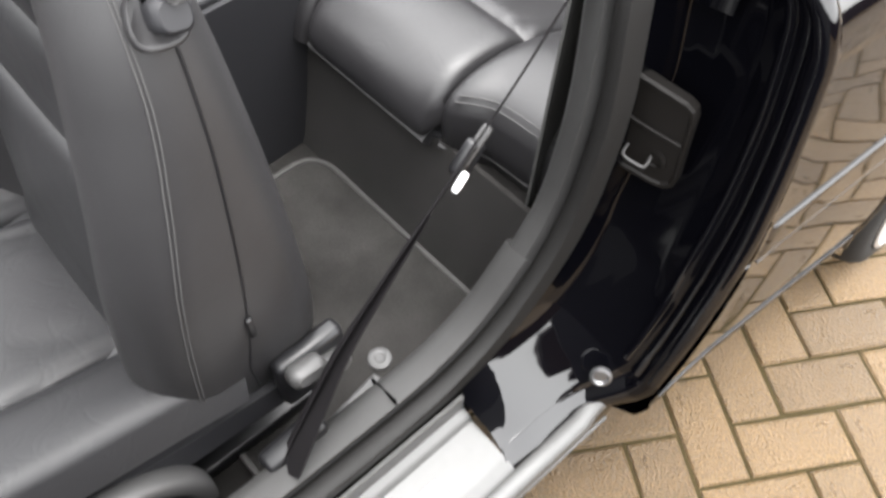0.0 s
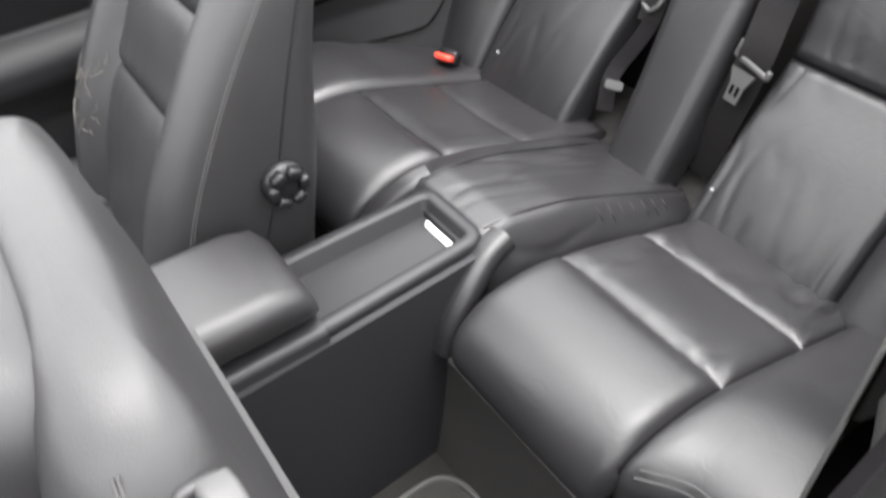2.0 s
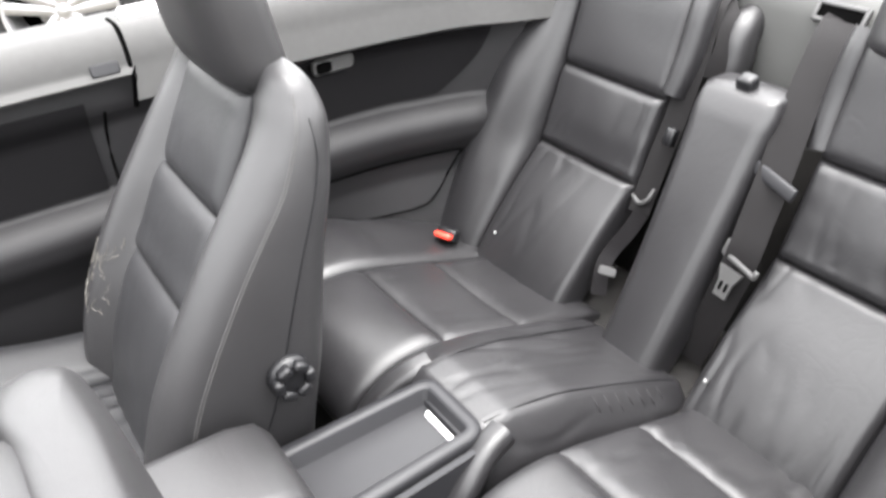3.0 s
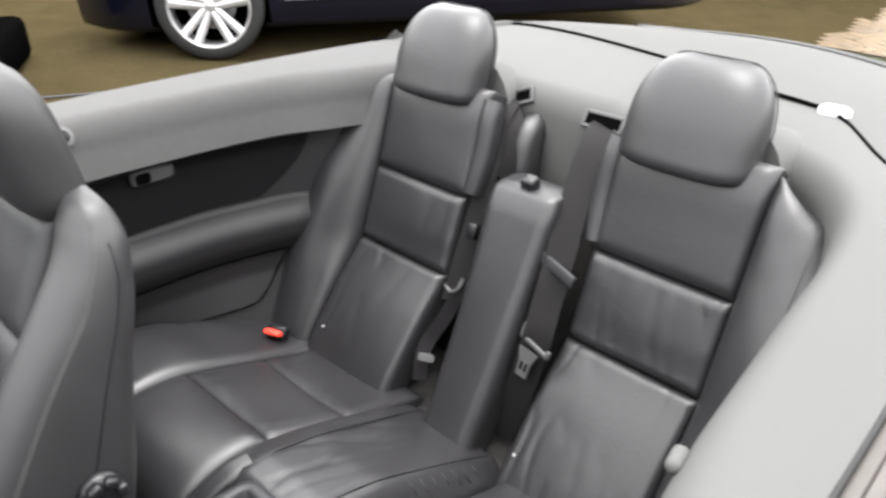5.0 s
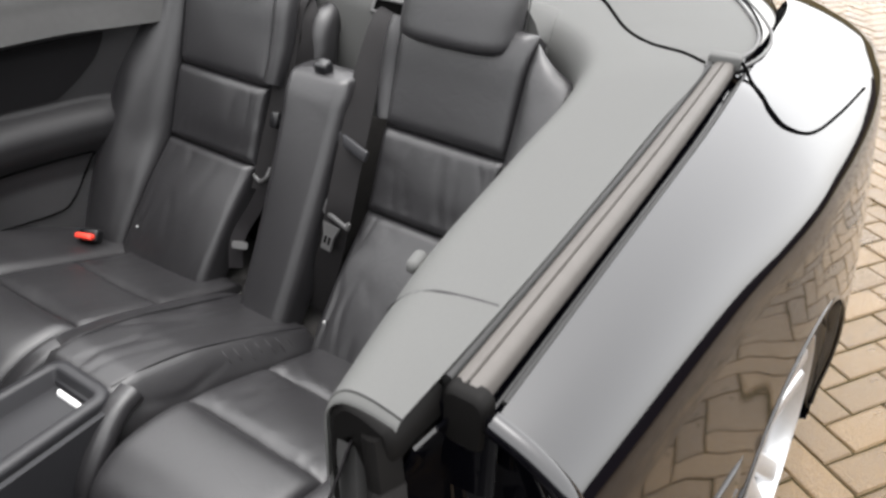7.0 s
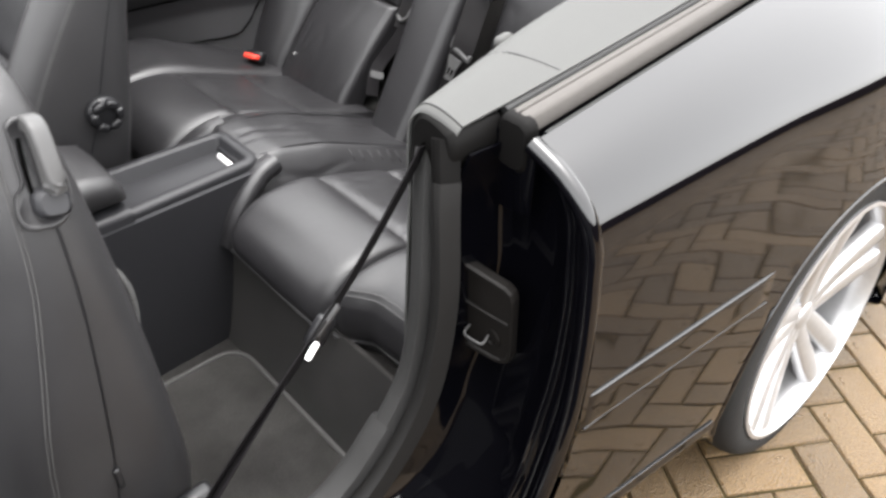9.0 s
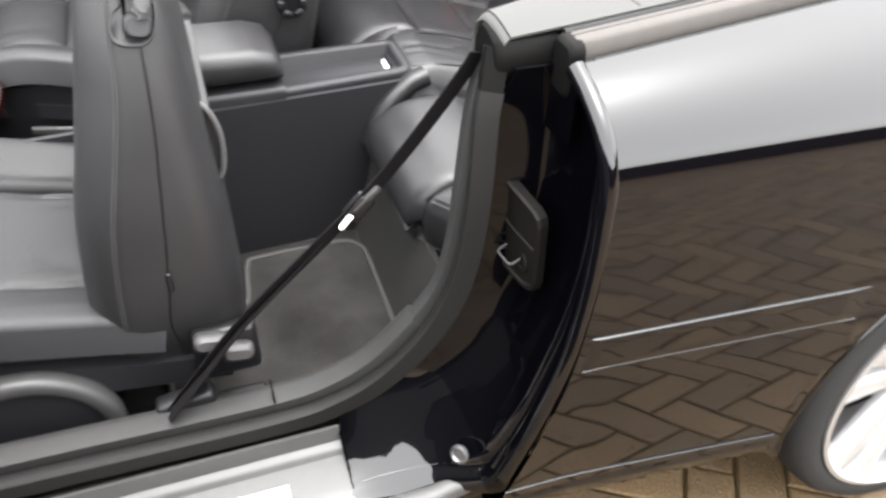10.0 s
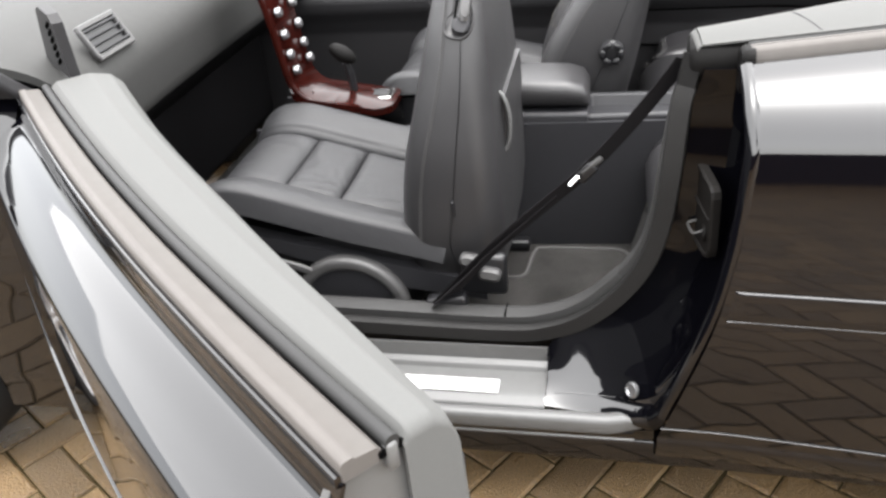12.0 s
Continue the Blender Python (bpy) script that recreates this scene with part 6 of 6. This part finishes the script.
# ---- parked cars beyond ----
def parked_car(label, wx, wy, way, ahead, behind, paint, r, rim_r, hub_up=0.325):
    """The near flank of a parked car with one wheel in its arch; way points along its flank."""
    parked = thing("parked_car", label, "car")
    side_way = Vector(way).normalized()
    turn_p = Matrix.Translation((wx, wy, ground_height(wx, wy))) @ Matrix.Rotation(math.atan2(side_way.y, side_way.x), 4, "Z")
    pw = wheel(0, 0, hub_up, parked, facing=-1, r=r, rim_r=rim_r)
    pw.matrix_local = turn_p
    length = ahead + behind
    prof = [(0.30, 0.98), (0.12, 0.96), (0.06, 0.90), (0.02, 0.80), (0.0, 0.68), (-0.005, 0.55), (0.012, 0.40), (0.03, 0.28), (0.06, 0.20), (0.10, 0.17)]

    def flank(u, v):
        x = -ahead + length * u
        nose = max(0.0, 1 - (x + ahead) / 0.5) ** 2 + max(0.0, 1 - (behind - x) / 0.5) ** 2
        return turn_p @ V(x, np.interp(v * 9, range(10), [p[0] for p in prof]) + 0.02 + 0.35 * nose, np.interp(v * 9, range(10), [p[1] for p in prof]) - 0.12 * nose * (1 - v))

    home = turn_p.inverted()
    bm = sheet(flank, 120, 60, drop=lambda c: math.hypot((home @ c).x, (home @ c).z - hub_up) < r + 0.035)
    part("body_side", bm, paint, parked)
    part("arch_back", sheet(lambda u, v: turn_p @ V(-0.45 + 0.9 * u, 0.24, 0.12 + 0.65 * v), 2, 2, thick=0.01), HOLE, parked)
    part("underbody", box(length - 0.3, 1.4, 0.25, 0.05, turn_p @ Matrix.Translation(((behind - ahead) / 2, 0.95, 0.29))), HOLE, parked)
    part("sill_line", tube([turn_p @ V(x, 0.016, 0.345) for x in (0.45, 1.0, 1.6, 2.2)], 0.006, 20, 6), paint, parked)
    roof_at = lambda u, v: turn_p @ V(-ahead + 0.2 + (length - 0.4) * u, 0.16 + 1.4 * v, 0.97 + 0.42 * max(0, math.sin(math.pi * v)) ** 0.5 * max(0, math.sin(math.pi * u)) ** 1.5)
    part("upper_body", sheet(roof_at, 30, 16, thick=0.01), paint, parked)
    return parked


parked_car("navy blue parked car with silver alloy wheels", 1.98, 4.49, (0.80, -0.60, 0), 0.86, 3.4, NAVY, 0.325, 0.245)
parked_car("dark parked car with a silver spoked wheel", 0.087, 3.94, (0.86, -0.5, 0), 3.3, 0.44, NAVY, 0.335, 0.255, 0.325)

# ---- hedges round the drive ----
def hedge(label, start, end, height, deep, seed, count):
    """A clipped hedge: stems, a dense dark core and a coat of many small leaves."""
    chance = random.Random(seed)
    a, b = Vector(start), Vector(end)
    way = (b - a).normalized()
    side = V(-way.y, way.x, 0)
    length = (b - a).length
    ob = thing("hedge", label, "hedge", group="hedges round the drive", kind="stuff")
    rings = []
    for i in range(int(length / 0.8) + 2):
        p = a + way * min(length, i * 0.8)
        gz = ground_height(p.x, p.y)
        w = deep * (0.75 + 0.2 * noise.noise(p * 0.7))
        h = height * (0.9 + 0.12 * noise.noise(p * 0.5 + V(3, 1, seed)))
        rings.append([p + side * (q * w / 2) + V(0, 0, gz + z * h) for q, z in ((-1, 0), (-1.1, 0.45), (-0.9, 0.85), (-0.4, 0.98), (0.4, 0.98), (0.9, 0.85), (1.1, 0.45), (1, 0))])
    part("core", loft(rings), LEAF, ob)
    verts, faces = [], []
    for k in range(count):
        s = chance.random() * length
        p = a + way * s
        g = chance.random()
        q, z = (-1.15 + chance.uniform(-0.15, 0.2), chance.random()) if g < 0.35 else (1.15 + chance.uniform(-0.2, 0.15), chance.random()) if g < 0.7 else (chance.uniform(-1, 1), 1.0 + chance.uniform(-0.04, 0.07))
        h = height * (0.9 + 0.12 * noise.noise(p * 0.5 + V(3, 1, seed)))
        c = p + side * (q * deep * 0.45) + V(0, 0, ground_height(p.x, p.y) + z * h)
        d1 = Vector((chance.gauss(0, 1), chance.gauss(0, 1), chance.gauss(0, 1))).normalized()
        d2 = d1.cross(Vector((chance.gauss(0, 1), chance.gauss(0, 1), chance.gauss(0, 1)))).normalized()
        r = chance.uniform(0.05, 0.11)
        n = len(verts)
        verts += [c - d1 * r, c + d2 * r * 0.5, c + d1 * r, c - d2 * r * 0.5]
        faces.append((n, n + 1, n + 2, n + 3))
    me = bpy.data.meshes.new("leaves")
    me.from_pydata([tuple(v) for v in verts], [], faces)
    me.materials.append(LEAF)
    leaves = new("leaves", me)
    leaves.parent = ob
    return ob


hedge("dark green clipped hedge behind the parked car", (-6, 8.2, 0), (9, 8.8, 0), 2.2, 1.2, 3, 9000)
hedge("dark green clipped hedge at the end of the drive", (12, 3.5, 0), (12, 8.5, 0), 2.6, 1.2, 5, 7000)


def tree(x, y, height, spread, seed):
    """A trunk with forking limbs and a loose crown of leaf sprays."""
    chance = random.Random(seed)
    ob = thing("tree", "broad green tree at the edge of the drive", "tree", group="trees")
    gz = ground_height(x, y)
    base = V(x, y, gz)
    trunk = [base + V(0, 0, -0.05), base + V(0.05, 0.02, height * 0.25), base + V(0.02, 0.1, height * 0.5), base + V(0.1, 0.05, height * 0.85)]
    line = smooth_line(trunk, 14)
    part("trunk", loft([[p + V((0.17 - 0.14 * i / 13) * math.cos(a), (0.17 - 0.14 * i / 13) * math.sin(a), 0) for a in np.linspace(0, 2 * math.pi, 10, endpoint=False)] for i, p in enumerate(line)]), BARK, ob)
    tips = []
    for k in range(16):
        p = line[4 + k % 9]
        turn, rise = k * 2.4, chance.uniform(0.3, 1.0)
        way = V(math.cos(turn), math.sin(turn), rise).normalized()
        q = p + way * spread * chance.uniform(0.6, 1.0)
        part("limb", tube([p, p.lerp(q, 0.5) + V(0, 0, 0.1), q], 0.028, 8, 6), BARK, ob)
        tips += [p.lerp(q, t) for t in (0.45, 0.65, 0.85, 1.0)]
    verts, faces = [], []
    for c in tips:
        for k in range(150):
            p = c + V(chance.gauss(0, 0.34), chance.gauss(0, 0.34), chance.gauss(0, 0.26))
            d1 = V(chance.gauss(0, 1), chance.gauss(0, 1), chance.gauss(0, 0.5)).normalized()
            d2 = d1.cross(V(chance.gauss(0, 1), chance.gauss(0, 1), chance.gauss(0, 1))).normalized()
            r = chance.uniform(0.05, 0.10)
            n = len(verts)
            verts += [tuple(p - d1 * r), tuple(p + d2 * r * 0.5), tuple(p + d1 * r), tuple(p - d2 * r * 0.5)]
            faces.append((n, n + 1, n + 2, n + 3))
    me = bpy.data.meshes.new("crown")
    me.from_pydata(verts, [], faces)
    me.materials.append(LEAF)
    crown = new("crown", me)
    crown.parent = ob


tree(8.5, 3.6, 6.5, 2.0, 11)


# ---- unseen wall added behind the viewer, a dark band for the paint to reflect ----
reflection_wall = tagged(part("reflection_wall", box(60.0, 0.24, 1.3, 0.004, pose(8, -6.6, 0.65)), BRICK, smooth=False), "unseen plain brown wall added to darken reflections in the car's paint", "wall", kind="structure")
part("coping", box(60.0, 0.32, 0.08, 0.01, pose(8, -6.6, 1.342)), BRICK, reflection_wall)

# ---- block paving, herringbone ----
CELL, LONG = 0.103, Vector((0.848, -0.53))
LONG.normalize()
WIDE = Vector((-LONG.y, LONG.x))
CORNER = Vector((0.098, -0.203))


def paver_mesh(name, jig):
    bm = bmesh.new()
    hx, hy = CELL - 0.0028, CELL / 2 - 0.0028
    rows = []
    for inset, z in ((0, -0.03), (0, -0.006), (0.003, -0.001), (0.008, 0.0)):
        rows.append([bm.verts.new((a * (hx - inset) + random.uniform(-1, 1) * jig, b * (hy - inset) + random.uniform(-1, 1) * jig, z)) for a, b in ((-1, -1), (1, -1), (1, 1), (-1, 1))])
    skin(bm, rows, closed_v=True)
    bm.faces.new(rows[-1])
    bmesh.ops.recalc_face_normals(bm, faces=bm.faces[:])
    me = bpy.data.meshes.new(name)
    bm.to_mesh(me)
    bm.free()
    me.materials.append(PAVER)
    return me


paver_shapes = [paver_mesh("paver", 0.0012) for k in range(5)]
pave = random.Random(4)
spots = []
for j in range(-120, 121):
    for i in range(-130, 131):
        c = (i - j) % 4
        if c not in (0, 3):
            continue
        mid = CORNER + CELL * ((i + 1) * LONG + (j + 0.5) * WIDE if c == 0 else (i + 0.5) * LONG + (j + 1) * WIDE)
        if -7.5 < mid.x < 8.0 and -8.0 < mid.y < 2.45:
            spots.append((mid, c))
spots.sort(key=lambda s: (s[0] - Vector((0.35, -0.25))).length)
paving = tagged(new("paving"), "tan concrete block paving laid in herringbone", "paving", kind="structure")
rest_v, rest_f = [], []
for n, (mid, c) in enumerate(spots):
    turn = math.atan2(LONG.y, LONG.x) + (math.pi / 2 if c == 3 else 0) + pave.uniform(-0.012, 0.012)
    m = Matrix.Translation((mid.x, mid.y, pave.uniform(-0.0025, 0.0015))) @ Euler((pave.uniform(-0.012, 0.012), pave.uniform(-0.008, 0.008), turn)).to_matrix().to_4x4()
    shape = paver_shapes[n % 5]
    if n < 300:
        ob = new("paver", shape)
        ob.parent = paving
        ob.matrix_local = m
    else:
        k = len(rest_v)
        rest_v += [m @ v.co for v in shape.vertices]
        rest_f += [[k + q for q in f.vertices] for f in shape.polygons]
me = bpy.data.meshes.new("further_pavers")
me.from_pydata(rest_v, [], rest_f)
me.materials.append(PAVER)
further = tagged(new("further_pavers", me), kind="stuff")
further.parent = paving
